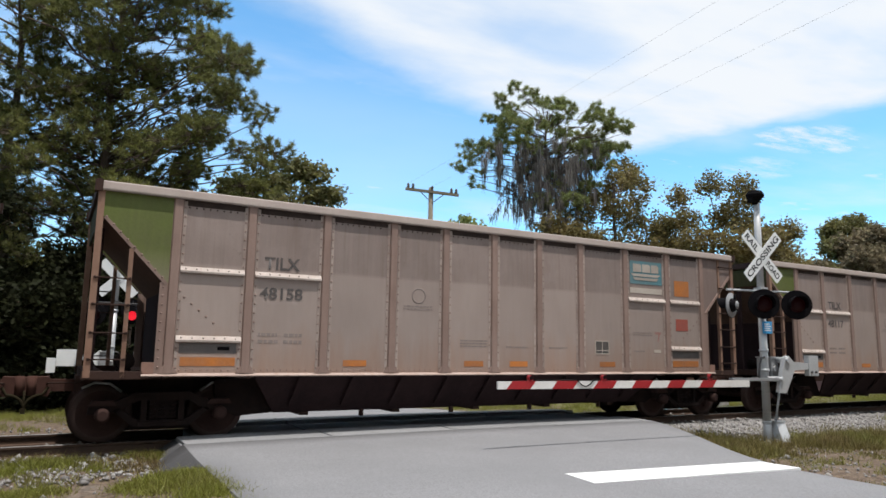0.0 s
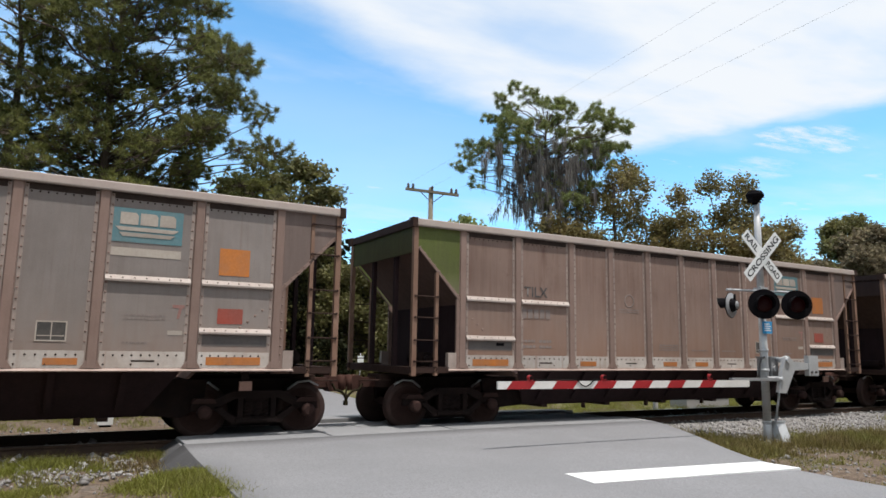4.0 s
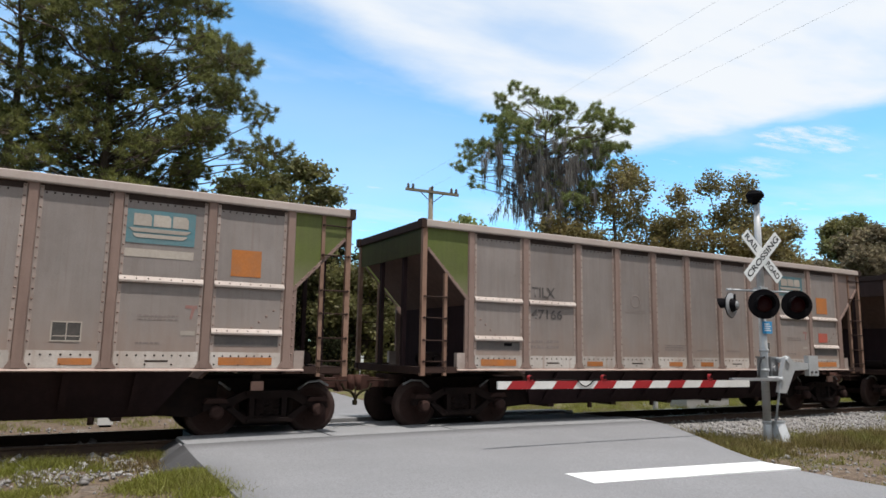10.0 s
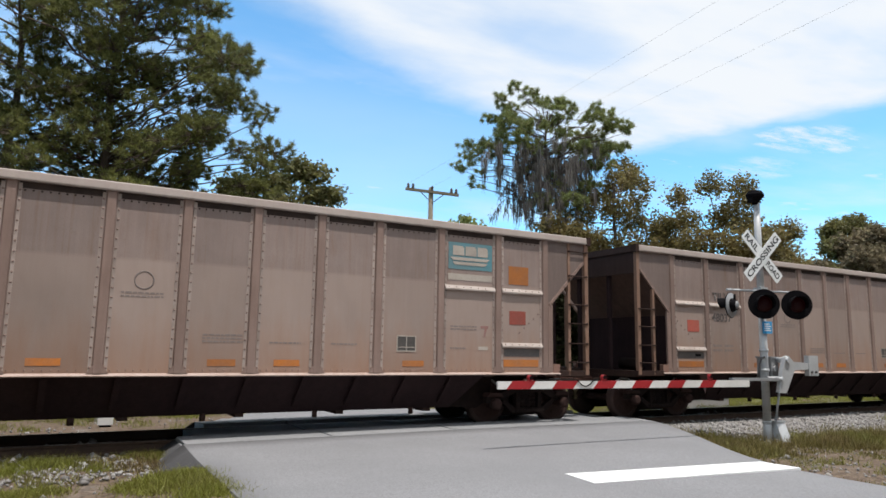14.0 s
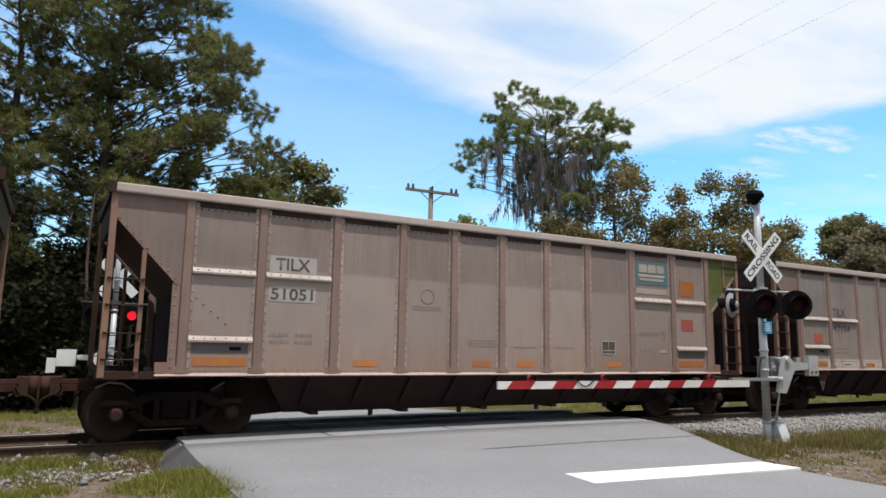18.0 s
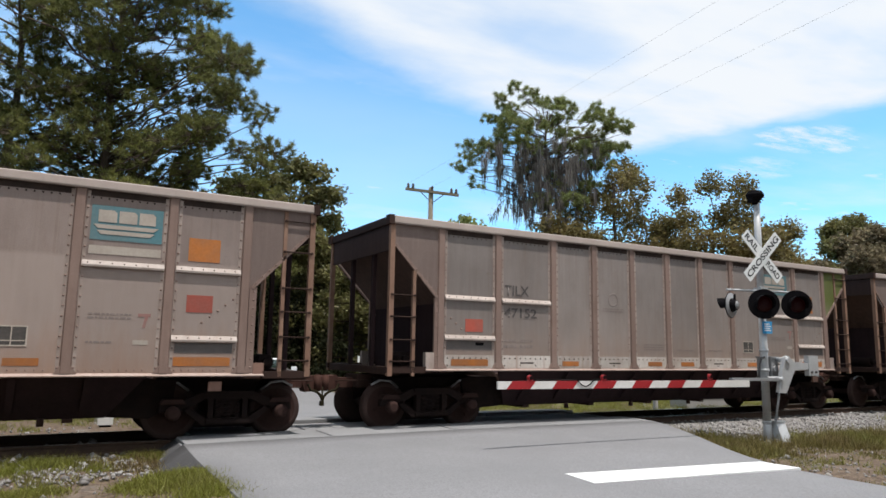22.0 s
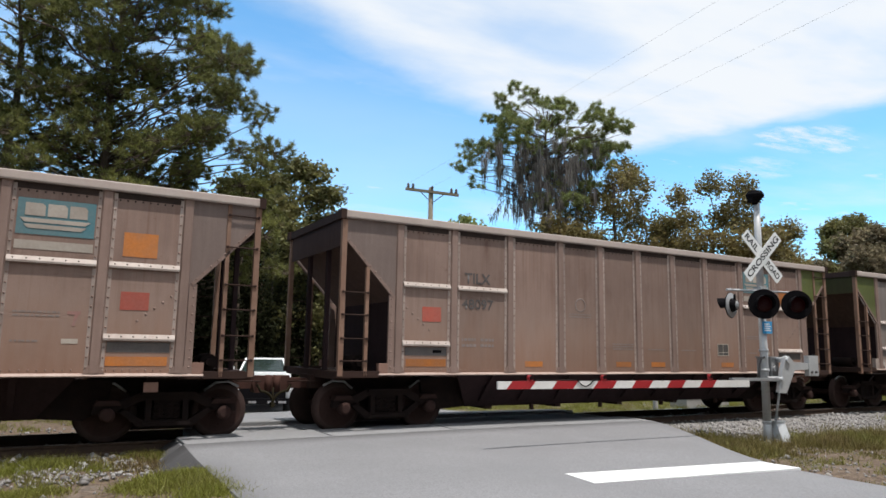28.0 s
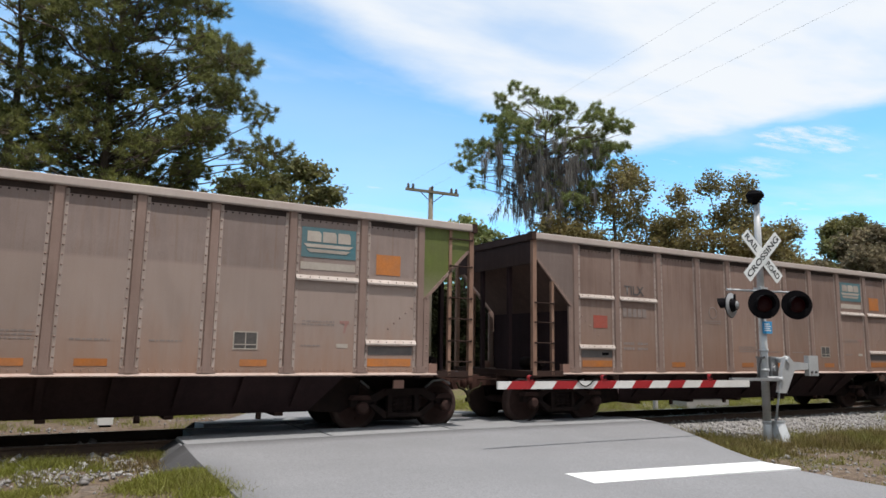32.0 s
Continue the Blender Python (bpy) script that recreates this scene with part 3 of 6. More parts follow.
def tri_mesh(name, verts, tris, mats, smooth=False):
    me = bpy.data.meshes.new(name)
    verts, tris = np.asarray(verts, np.float32), np.asarray(tris, np.int32)
    me.vertices.add(len(verts))
    me.vertices.foreach_set("co", verts.ravel())
    me.loops.add(tris.size)
    me.loops.foreach_set("vertex_index", tris.ravel())
    me.polygons.add(len(tris))
    me.polygons.foreach_set("loop_start", np.arange(0, tris.size, 3, dtype=np.int32))
    me.update(calc_edges=True)
    for m in mats if isinstance(mats, (list, tuple)) else [mats]:
        me.materials.append(m)
    if smooth:
        me.polygons.foreach_set("use_smooth", np.ones(len(tris), bool))
    return me


def text_mesh(name, words, x0, x1, z0, z1, y, mat):
    cu = bpy.data.curves.new(name, "FONT")
    cu.body, cu.extrude, cu.offset = words, 0.0, 0.018
    ob = bpy.data.objects.new(name, cu)
    me = bpy.data.meshes.new_from_object(ob)
    bpy.data.objects.remove(ob)
    co = np.empty(len(me.vertices) * 3, np.float32)
    me.vertices.foreach_get("co", co)
    co = co.reshape(-1, 3)
    lo, hi = co.min(0), co.max(0)
    out = np.empty_like(co)
    out[:, 0] = x0 + (co[:, 0] - lo[0]) / (hi[0] - lo[0]) * (x1 - x0)
    out[:, 1] = y
    out[:, 2] = z0 + (co[:, 1] - lo[1]) / (hi[1] - lo[1]) * (z1 - z0)
    me.vertices.foreach_set("co", out.ravel())
    me.update()
    me.materials.clear()
    me.materials.append(mat)
    return me


# ---- ground, road, track ----
TRACK_Y, PITCH = 13.25, 16.18


def step(t, lo, hi):
    t = np.clip((t - lo) / (hi - lo), 0, 1)
    return t * t * (3 - 2 * t)


def road_z(y):
    return 0.055 * step(-np.abs(y - TRACK_Y), -3.4, -1.4) - 0.12 * step(-y, -4, 8) - 0.32 * step(y, 14.0, 18.6) - 0.46 * step(y, 17.5, 27)


def road_left(y):
    return np.where(y < 12.4, 1.72 + 0.016 * y, 1.75 + np.clip(y - 12.4, 0, 2) * 0.35 + np.clip(y - 14.4, 0, 400) * 0.35 - np.clip(y - 22, 0, 400) * 0.21)


def road_right(y):
    return np.where(y < 13, 9.05 + step(y, 5.5, 12.0) * 2.95, 12.0 - 1.2 * step(y, 14, 20) + np.clip(y - 16, 0, 400) * 0.12)


def ground_z(x, y):
    side = step(x, 3.0, 8.0)
    z = -0.25 + 0.045 * side
    z = z + step(y, 14.6, 16.5) * (-0.34 - z)
    z = z - 0.44 * step(y, 18.0, 28.0)
    z = z + step(-y, -3.0, 2.0) * (-0.16 - z)
    verge = step(-y, -10.3, -9.3) * step(x, road_left(y) - 1.5, road_left(y) - 0.05) * step(-x, -6.0, -5.0)
    z = z + verge * (road_z(y) - 0.045 - z)
    z = z - 0.09 * step(x, 10.6, 12.6) * step(-y, -11.0, -9.8) * step(y, 4.0, 7.0)
    bed = step(-np.abs(y - TRACK_Y), -2.3, -1.5)
    z = z + bed * (np.where(x > 7, -0.16, -0.19) - z)
    inside = step(x, road_left(y) + 0.32, road_left(y) + 0.65) * step(-x, -road_right(y) - 0.15, -road_right(y) + 0.3)
    z = np.minimum(z, z + inside * (road_z(y) - 0.32 - z))
    return z


def build_ground():
    xs = np.unique(np.concatenate([np.arange(-8, 30, 0.3), np.arange(30, 90, 3), -np.geomspace(8.5, 1800, 16), np.geomspace(92, 2200, 12)]))
    ys = np.unique(np.concatenate([np.arange(0, 30, 0.3), np.arange(30, 100, 4), -np.geomspace(0.5, 1500, 14), np.geomspace(103, 2200, 12)]))
    X, Y = np.meshgrid(xs, ys)
    Z = ground_z(X, Y)
    rng = np.random.default_rng(4)
    near = (np.abs(X - 10) < 24) & (Y > 1) & (Y < 30)
    Z = Z + near * (rng.random(Z.shape) - 0.5) * 0.035
    nx, ny = len(xs), len(ys)
    idx = np.arange(nx * ny).reshape(ny, nx)
    a, b, c, d = idx[:-1, :-1].ravel(), idx[:-1, 1:].ravel(), idx[1:, 1:].ravel(), idx[1:, :-1].ravel()
    tris = np.concatenate([np.stack([a, b, c], 1), np.stack([a, c, d], 1)])
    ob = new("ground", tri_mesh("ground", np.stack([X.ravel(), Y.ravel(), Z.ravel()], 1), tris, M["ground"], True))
    tagged(ob, "sandy ground with gravel, dry soil and patches of grass", "ground", kind="structure")


def road_strip(name, y0, y1, label, dz=0.0, thick=0.3, skirt=0.30, stepy=0.6):
    ys = np.arange(y0, y1 + 1e-6, (y1 - y0) / max(1, math.ceil((y1 - y0) / stepy)))
    bm = bmesh.new()
    rows = []
    for y in ys:
        l, r, z = float(road_left(y)), float(road_right(y)), float(road_z(y)) + dz
        n = 12
        top = [bm.verts.new((l + (r - l) * i / n, y, z + 0.02 * math.sin(math.pi * i / n))) for i in range(n + 1)]
        spill = skirt * (0.06 + 1.4 * float(step(np.array(y), 9.5, 10.7)))
        lo_l, lo_r = bm.verts.new((l - spill, y, z - thick)), bm.verts.new((r + skirt * 0.6, y, z - thick))
        rows.append([lo_l] + top + [lo_r])
    for a, b in zip(rows, rows[1:]):
        for i in range(len(a) - 1):
            f = bm.faces.new((a[i], a[i + 1], b[i + 1], b[i]))
            f.smooth, f.material_index = True, int(i == 0 or i == len(a) - 2)
    for a in (rows[0], rows[-1]):
        bm.faces.new(a).material_index = 1
    ob = new(name, mesh_of(name, bm, [M["asphalt"], M["skirt"]]))
    return tagged(ob, label, "road", kind="structure")


build_ground()
road_strip("road", -60, 11.44, "worn pale grey asphalt road running up to the crossing", stepy=0.6)
road_strip("road", 11.445, 12.40, "asphalt base and shoulder under the crossing panels", -0.05, 0.25)
road_strip("road", 15.06, 130, "worn grey asphalt road falling away beyond the track", stepy=2.0)


def crossing_panels():
    """Precast panels, 2.44 m long, between and beside the rails."""
    t = thing("crossing_surface", "pale precast concrete panels filling the road crossing between the rails", "road crossing", "", "structure")
    joints = [1.0, 1.90, 4.34, 6.78, 9.22, 11.66, 13.0]
    for y0, y1, dz in ((11.45, 12.395, 0.003), (12.66, 13.86, -0.058), (14.105, 15.05, 0.003)):
        for x0, x1 in zip(joints, joints[1:]):
            left, right = max(float(road_left(y0)), float(road_left(y1))), min(float(road_right(y0)), float(road_right(y1)))
            a, b = max(x0, left) + 0.022, min(x1, right) - 0.022
            if b - a < 0.15:
                continue
            bm = bmesh.new()
            top = []
            for x, y in ((a, y0), (b, y0), (b, y1), (a, y1)):
                k = (x - float(road_left(y))) / float(road_right(y) - road_left(y))
                top.append(Vector((x, y, float(road_z(y)) + dz + 0.02 * math.sin(math.pi * min(1, max(0, k))))))
            mid = (top[0] + top[2]) / 2
            rim = [bm.verts.new(p) for p in ((p - mid) * Vector((0.985, 0.97, 1)) + mid for p in top)]
            edge = [bm.verts.new(p - Vector((0, 0, 0.010))) for p in top]
            low = [bm.verts.new(p - Vector((0, 0, 0.15))) for p in top]
            bm.faces.new(rim)
            for i in range(4):
                j = (i + 1) % 4
                bm.faces.new((edge[i], edge[j], rim[j], rim[i]))
                bm.faces.new((low[i], low[j], edge[j], edge[i]))
            part("crossing_panel", bm, M["panelconcrete"], t)


crossing_panels()


def road_marks():
    bm = bmesh.new()
    for z0, pts in ((0.006, ((5.85, 7.11), (5.77, 6.47), (9.19, 6.10), (9.15, 6.71))),):
        top = [bm.verts.new((x, y, 0.012 + z0 + 0.006)) for x, y in pts]
        low = [bm.verts.new((x, y, -0.01)) for x, y in pts]
        bm.faces.new(top)
        for i in range(4):
            bm.faces.new((top[i], top[(i + 1) % 4], low[(i + 1) % 4], low[i]))
    solid("stop_line", bm, M["whiteline"], "broad white painted stop line on the asphalt", "road marking", kind="structure")


road_marks()


def rails():
    for y in (TRACK_Y - 0.752, TRACK_Y + 0.752):
        t = thing("rail", "worn steel rail with a rusty web", "rail", "rails of the track", "structure")
        bm = bmesh.new()
        prism_x(bm, [(y - 0.076, -0.185), (y + 0.076, -0.185), (y + 0.070, -0.165), (y + 0.012, -0.145), (y + 0.010, -0.052), (y + 0.033, -0.040),
                     (y + 0.035, -0.006), (y - 0.035, -0.006), (y - 0.033, -0.040), (y - 0.010, -0.052), (y - 0.012, -0.145), (y - 0.070, -0.165)], -460, 520)
        part("rail_body", bm, M["rail"], t)
        bm = bmesh.new()
        prism_x(bm, [(y - 0.034, -0.0055), (y + 0.034, -0.0055), (y + 0.026, 0.0), (y - 0.026, 0.0)], -460, 520)
        part("rail_head", bm, M["railtop"], t, "polished running surface")
    bm = bmesh.new()
    box(bm, -0.115, 0.115, -1.3, 1.3, -0.36, -0.187)
    me = mesh_of("tie", bm, M["tie"])
    rng = random.Random(9)
    for i in range(-24, 60):
        x = i * 0.53
        if 1.3 < x < 12.6:
            continue
        ob = new("tie", me)
        ob.matrix_basis = pose(x, TRACK_Y + rng.uniform(-0.05, 0.05), rng.uniform(-0.008, 0), 0, 0, rng.uniform(-1, 1))
        tagged(ob, "weathered creosoted timber tie in ballast", "tie", "ties of the track", "structure")


rails()

# ---- hopper cars ----
LEN, HW = 14.6976, 1.62
POSTS = {"B": [0, 1.1826, 2.3832, 3.7315, 5.0632, 6.203, 7.3488, 8.4947, 9.6345, 10.9661, 12.3144, 13.515, LEN],
         "A": [0, 1.1183, 2.4651, 3.8929, 5.0465, 6.1994, 7.3488, 8.4982, 9.6511, 10.8047, 12.2325, 13.5793, LEN]}


def flipped(side):
    """-1: the side at -y; 1: the side at +y."""
    return lambda a, b: (side * a, side * b) if side * a < side * b else (side * b, side * a)


def rivets(bm, pts, y, side, r=0.017, mi=0):
    for x, z in pts:
        ring = [bm.verts.new((x + r * math.cos(k * math.pi / 3), y, z + r * math.sin(k * math.pi / 3))) for k in range(6)]
        tip = bm.verts.new((x, y + side * 0.016, z))
        for k in range(6):
            bm.faces.new((ring[k], ring[(k + 1) % 6], tip)).material_index = mi


def car_shell(kind):
    p = POSTS[kind]
    low = 1.12 if kind == "B" else 1.20
    car = thing("coal_hopper_car", "weathered grey-brown riveted steel coal hopper car on the track", "hopper car", "cars of the train")
    for side in (-1, 1):
        ys = flipped(side)
        # panels with their riveted edge strips
        for i in range(1, 11):
            x0, x1 = p[i], p[i + 1]
            bm = bmesh.new()
            box(bm, x0, x1, *ys(1.55, 1.58), low, 3.94)
            part("side_panel", bm, M["panel" if kind == "B" else "panel_band"], car)
            bm = bmesh.new()
            for xs in (x0 + 0.080, x1 - 0.14):
                box(bm, xs + 0.006, xs + 0.054, *ys(1.58, 1.588), low, 3.90)
                rivets(bm, [(xs + 0.03, low + 0.09 + k * 0.152) for k in range(18)], side * 1.588, side, 0.018, mi=1)
            n = int((x1 - x0 - 0.3) / 0.11)
            # dark band painted where the top chord casts its shadow
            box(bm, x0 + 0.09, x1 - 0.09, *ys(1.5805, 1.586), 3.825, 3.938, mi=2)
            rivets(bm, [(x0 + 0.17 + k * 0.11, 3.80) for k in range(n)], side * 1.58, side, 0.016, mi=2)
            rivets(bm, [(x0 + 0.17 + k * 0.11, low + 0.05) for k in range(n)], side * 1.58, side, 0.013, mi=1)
            part("rivet_strip", bm, [M["strip"], M["post"], M["dark_marks"]], car, "paler riveted strip")
        # posts
        for i in range(1, 12):
            bm = bmesh.new()
            prism = [(p[i] - 0.08, 1.581), (p[i] - 0.06, 1.62), (p[i] + 0.06, 1.62), (p[i] + 0.08, 1.581)]
            a, c = ([bm.verts.new((x, side * y, z)) for x, y in prism] for z in (low, 3.94))
            for k in range(3):
                bm.faces.new((a[k], a[k + 1], c[k + 1], c[k]))
            bm.faces.new(a), bm.faces.new(c[::-1])
            prism_y(bm, [(p[i] - 0.15, low), (p[i] + 0.15, low), (p[i] + 0.13, low + 0.035), (p[i] + 0.075, low + 0.12), (p[i] - 0.075, low + 0.12), (p[i] - 0.13, low + 0.035)], *ys(1.589, 1.612))
            part("side_post", bm, M["post"], car)
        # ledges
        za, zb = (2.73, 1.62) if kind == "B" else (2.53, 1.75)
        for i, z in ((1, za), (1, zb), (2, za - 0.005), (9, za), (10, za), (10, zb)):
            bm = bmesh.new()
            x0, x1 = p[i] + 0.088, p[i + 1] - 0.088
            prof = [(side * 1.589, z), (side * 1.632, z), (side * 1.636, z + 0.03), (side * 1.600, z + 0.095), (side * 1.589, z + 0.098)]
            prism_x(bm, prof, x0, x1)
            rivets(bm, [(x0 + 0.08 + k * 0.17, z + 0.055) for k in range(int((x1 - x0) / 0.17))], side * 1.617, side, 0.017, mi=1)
            part("ledge", bm, [M["ledge"], M["dark_marks"]], car, "pale horizontal stiffener")
        if kind == "A":
            for i in range(1, 11):
                bm = bmesh.new()
                x0, x1 = p[i] + 0.10, p[i + 1] - 0.10
                box(bm, x0, x1, *ys(1.589, 1.599), 1.205, 1.46)
                rivets(bm, [(x0 + 0.06 + k * 0.13, 1.40) for k in range(int((x1 - x0) / 0.13))], side * 1.599, side, 0.017, mi=1)
                rivets(bm, [(x0 + 0.06 + k * 0.39, 1.26) for k in range(int((x1 - x0) / 0.39))], side * 1.599, side, 0.017, mi=1)
                if i in (2, 4, 7, 9):
                    box(bm, (x0 + x1) / 2 - 0.17, (x0 + x1) / 2 + 0.17, *ys(1.599, 1.602), 1.30, 1.325, mi=1)
                part("lower_band", bm, [M["band"], M["dark_marks"]], car, "dirty white riveted band")
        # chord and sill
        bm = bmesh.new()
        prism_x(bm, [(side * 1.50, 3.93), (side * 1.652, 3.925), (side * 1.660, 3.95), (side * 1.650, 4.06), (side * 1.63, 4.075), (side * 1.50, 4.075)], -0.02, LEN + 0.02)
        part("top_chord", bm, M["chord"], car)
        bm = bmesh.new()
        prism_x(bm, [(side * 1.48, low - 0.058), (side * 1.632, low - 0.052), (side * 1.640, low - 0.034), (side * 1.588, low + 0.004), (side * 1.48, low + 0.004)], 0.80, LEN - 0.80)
        part("side_sill", bm, M["lip"], car, "sill flange coloured pale for the sun on it")
        for q in (-0.055, LEN - 0.055):
            bm = bmesh.new()
            box(bm, q, q + 0.11, *ys(1.49, 1.667), 3.905, 4.085)
            part("chord_cap", bm, M["rust"], car, "dark steel end cap")
        # ends of this side
        for e in (0, 1):
            fx = (lambda x: x) if e == 0 else (lambda x: LEN - x)
            bx = lambda a, b: (min(fx(a), fx(b)), max(fx(a), fx(b)))
            bm = bmesh.new()
            box(bm, *bx(0.0, 0.095), *ys(1.53, 1.62), 1.06, 3.94)
            part("corner_post", bm, M["ladder"], car)
            bm = bmesh.new()
            box(bm, *bx(0.50, 0.565), *ys(1.54, 1.61), 1.06, 3.05 if e == 0 else 3.92)
            part("ladder_stile", bm, M["ladder"], car)
            heights = [1.33, 1.73, 2.16, 2.57] + ([3.20, 3.74] if e else [])
            for z in heights:
                bm = bmesh.new()
                tube(bm, (fx(0.05), side * 1.63, z), (fx(0.54), side * 1.63, z), 0.013, n=6)
                for q in (0.05, 0.54):
                    tube(bm, (fx(q), side * 1.60, z), (fx(q), side * 1.64, z), 0.024, n=6)
                part("ladder_rung", bm, M["rust"], car)
            bm = bmesh.new()
            pts = [(fx(0.10), 3.50), (fx(0.14), 3.53), (fx(1.08), 2.56), (fx(1.04), 2.52)]
            prism_y(bm, pts, *ys(1.57, 1.61))
            rivets(bm, [(fx(0.14 + k * 0.108), 3.52 - k * 0.111) for k in range(9)], side * 1.61, side, 0.02)
            part("edge_flange", bm, M["post"], car)
            bm = bmesh.new()
            box(bm, *bx(0.98, 1.10), *ys(1.55, 1.60), low, 2.55)
            rivets(bm, [(fx(1.03), low + 0.1 + k * 0.14) for k in range(10)], side * 1.60, side, 0.019)
            part("end_flange", bm, M["post"], car)
            bm = bmesh.new()
            box(bm, *bx(0.80, 0.98), *ys(1.50, 1.61), low - 0.01, low + (0.17 if kind == "B" else 0.30))
            part("jacking_pad", bm, M["strip"] if kind == "A" else M["sill"], car)
            bm = bmesh.new()
            box(bm, *bx(-0.02, 0.82), *ys(1.50, 1.61), low - 0.085, low + 0.03)
            part("step_sill", bm, M["rust"], car)
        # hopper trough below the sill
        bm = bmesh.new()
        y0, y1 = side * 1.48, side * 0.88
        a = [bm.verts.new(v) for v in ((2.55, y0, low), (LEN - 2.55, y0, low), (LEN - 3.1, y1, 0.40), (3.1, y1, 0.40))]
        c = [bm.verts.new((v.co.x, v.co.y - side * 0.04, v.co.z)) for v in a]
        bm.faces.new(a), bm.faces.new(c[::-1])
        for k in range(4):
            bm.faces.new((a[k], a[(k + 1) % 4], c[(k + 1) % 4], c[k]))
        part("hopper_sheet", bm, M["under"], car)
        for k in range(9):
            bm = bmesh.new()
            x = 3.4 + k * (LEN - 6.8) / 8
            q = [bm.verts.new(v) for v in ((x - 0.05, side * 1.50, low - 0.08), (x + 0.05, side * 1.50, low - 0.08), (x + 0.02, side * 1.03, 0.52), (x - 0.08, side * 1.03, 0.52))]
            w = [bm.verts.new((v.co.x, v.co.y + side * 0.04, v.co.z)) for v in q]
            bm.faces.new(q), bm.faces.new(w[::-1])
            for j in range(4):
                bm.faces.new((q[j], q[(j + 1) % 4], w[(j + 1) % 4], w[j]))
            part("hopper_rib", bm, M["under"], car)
            if k % 2:
                bm = bmesh.new()
                tube(bm, (x + 0.4, side * 0.90, 0.42), (x + 0.4, side * 0.90, 0.30), 0.05, n=8)
                part("door_pivot", bm, M["rust"], car)
    # across the car
    for e in (0, 1):
        fx = (lambda x: x) if e == 0 else (lambda x: LEN - x)
        bx = lambda a, b: (min(fx(a), fx(b)), max(fx(a), fx(b)))
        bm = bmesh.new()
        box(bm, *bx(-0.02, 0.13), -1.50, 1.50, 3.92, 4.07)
        part("end_chord", bm, M["endshade"], car)
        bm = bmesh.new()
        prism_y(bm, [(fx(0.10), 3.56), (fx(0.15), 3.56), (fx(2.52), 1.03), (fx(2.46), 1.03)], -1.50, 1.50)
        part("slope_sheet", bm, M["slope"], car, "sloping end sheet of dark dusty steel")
        # sheet closing the opening; its dark colour holds the shade inside
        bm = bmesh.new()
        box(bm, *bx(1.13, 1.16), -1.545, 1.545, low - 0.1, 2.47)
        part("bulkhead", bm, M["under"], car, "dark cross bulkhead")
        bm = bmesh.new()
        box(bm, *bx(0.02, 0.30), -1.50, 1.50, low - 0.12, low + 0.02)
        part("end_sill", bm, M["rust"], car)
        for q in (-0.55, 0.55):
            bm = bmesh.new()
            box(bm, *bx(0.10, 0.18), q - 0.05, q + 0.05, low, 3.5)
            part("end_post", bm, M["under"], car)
        bm = bmesh.new()
        box(bm, *bx(0.30, 1.6), -1.3, 1.3, low - 0.10, low - 0.06)
        part("end_platform", bm, M["rust"], car)
        bm = bmesh.new()
        tube(bm, (fx(0.62), -1.05, low + 0.17), (fx(0.62), -0.45, low + 0.17), 0.14, n=12)
        tube(bm, (fx(0.62), -1.15, low + 0.17), (fx(0.62), -1.05, low + 0.17), 0.07, n=8)
        box(bm, *bx(0.52, 0.72), -0.95, -0.55, low - 0.06, low + 0.05)
        part("brake_reservoir", bm, M["truck"], car)
        # coupler
        bm = bmesh.new()
        box(bm, *bx(-0.45, 0.3), -0.10, 0.10, 0.78, 0.97)
        prism_y(bm, [(fx(-0.78), 0.74), (fx(-0.42), 0.70), (fx(-0.36), 0.86), (fx(-0.42), 1.02), (fx(-0.78), 1.00)], -0.17, 0.16)
        tube(bm, (fx(-0.66), -0.17, 0.72), (fx(-0.66), -0.17, 1.03), 0.07, n=8)
        part("coupler", bm, M["couplerust"], car, "rust-red cast coupler")
        bm = bmesh.new()
        tube(bm, (fx(-0.40), -0.62, 0.94), (fx(0.05), -0.62, 0.94), 0.014, n=6)
        tube(bm, (fx(-0.40), -0.62, 0.94), (fx(-0.45), -0.05, 0.90), 0.014, n=6)
        part("uncoupling_lever", bm, M["rust"], car)
        bm = bmesh.new()
        h = [(fx(-0.42), -0.30, 0.86)] + [(fx(-0.49 - 0.252 * math.sin(k * math.pi / 12)), -0.30 + 0.01 * k, 0.50 + 0.24 * math.cos(k * math.pi / 12)) for k in range(7)]
        chain(bm, h, 0.027)
        part("air_hose", bm, M["airhose"], car, "dusty olive air hose")
        if e:
            bm = bmesh.new()
            tube(bm, (fx(-0.735), -0.26, 0.80), (fx(-0.735), -0.25, 0.48), 0.018, n=6)
            box(bm, *bx(-0.77, -0.70), -0.29, -0.20, 0.44, 0.53)
            part("hose_strap", bm, M["airhose"], car)
        # added block that fills the gap between truck and hopper with shade-dark colour
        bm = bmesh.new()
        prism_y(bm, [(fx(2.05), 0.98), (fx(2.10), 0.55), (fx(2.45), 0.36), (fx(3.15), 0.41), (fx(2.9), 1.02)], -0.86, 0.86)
        part("brake_gear", bm, M["truck"], car, "dark block added to fill the shaded gap beside the truck")
        if e == 0:
            continue
        bm = bmesh.new()
        box(bm, *bx(1.45, 1.66), -1.52, -1.47, 0.83, 0.98)
        holder = part("placard_holder", bm, M["sill"], car, "pale dusty placard")
        bm = bmesh.new()
        box(bm, *bx(1.50, 1.62), -1.468, -1.44, 0.85, low - 0.07)
        part("bracket", bm, M["truck"], holder)
    bm = bmesh.new()
    box(bm, -0.05, LEN + 0.05, -0.32, 0.32, 0.78, 1.04)
    part("centre_sill", bm, M["rust"], car)
    bm = bmesh.new()
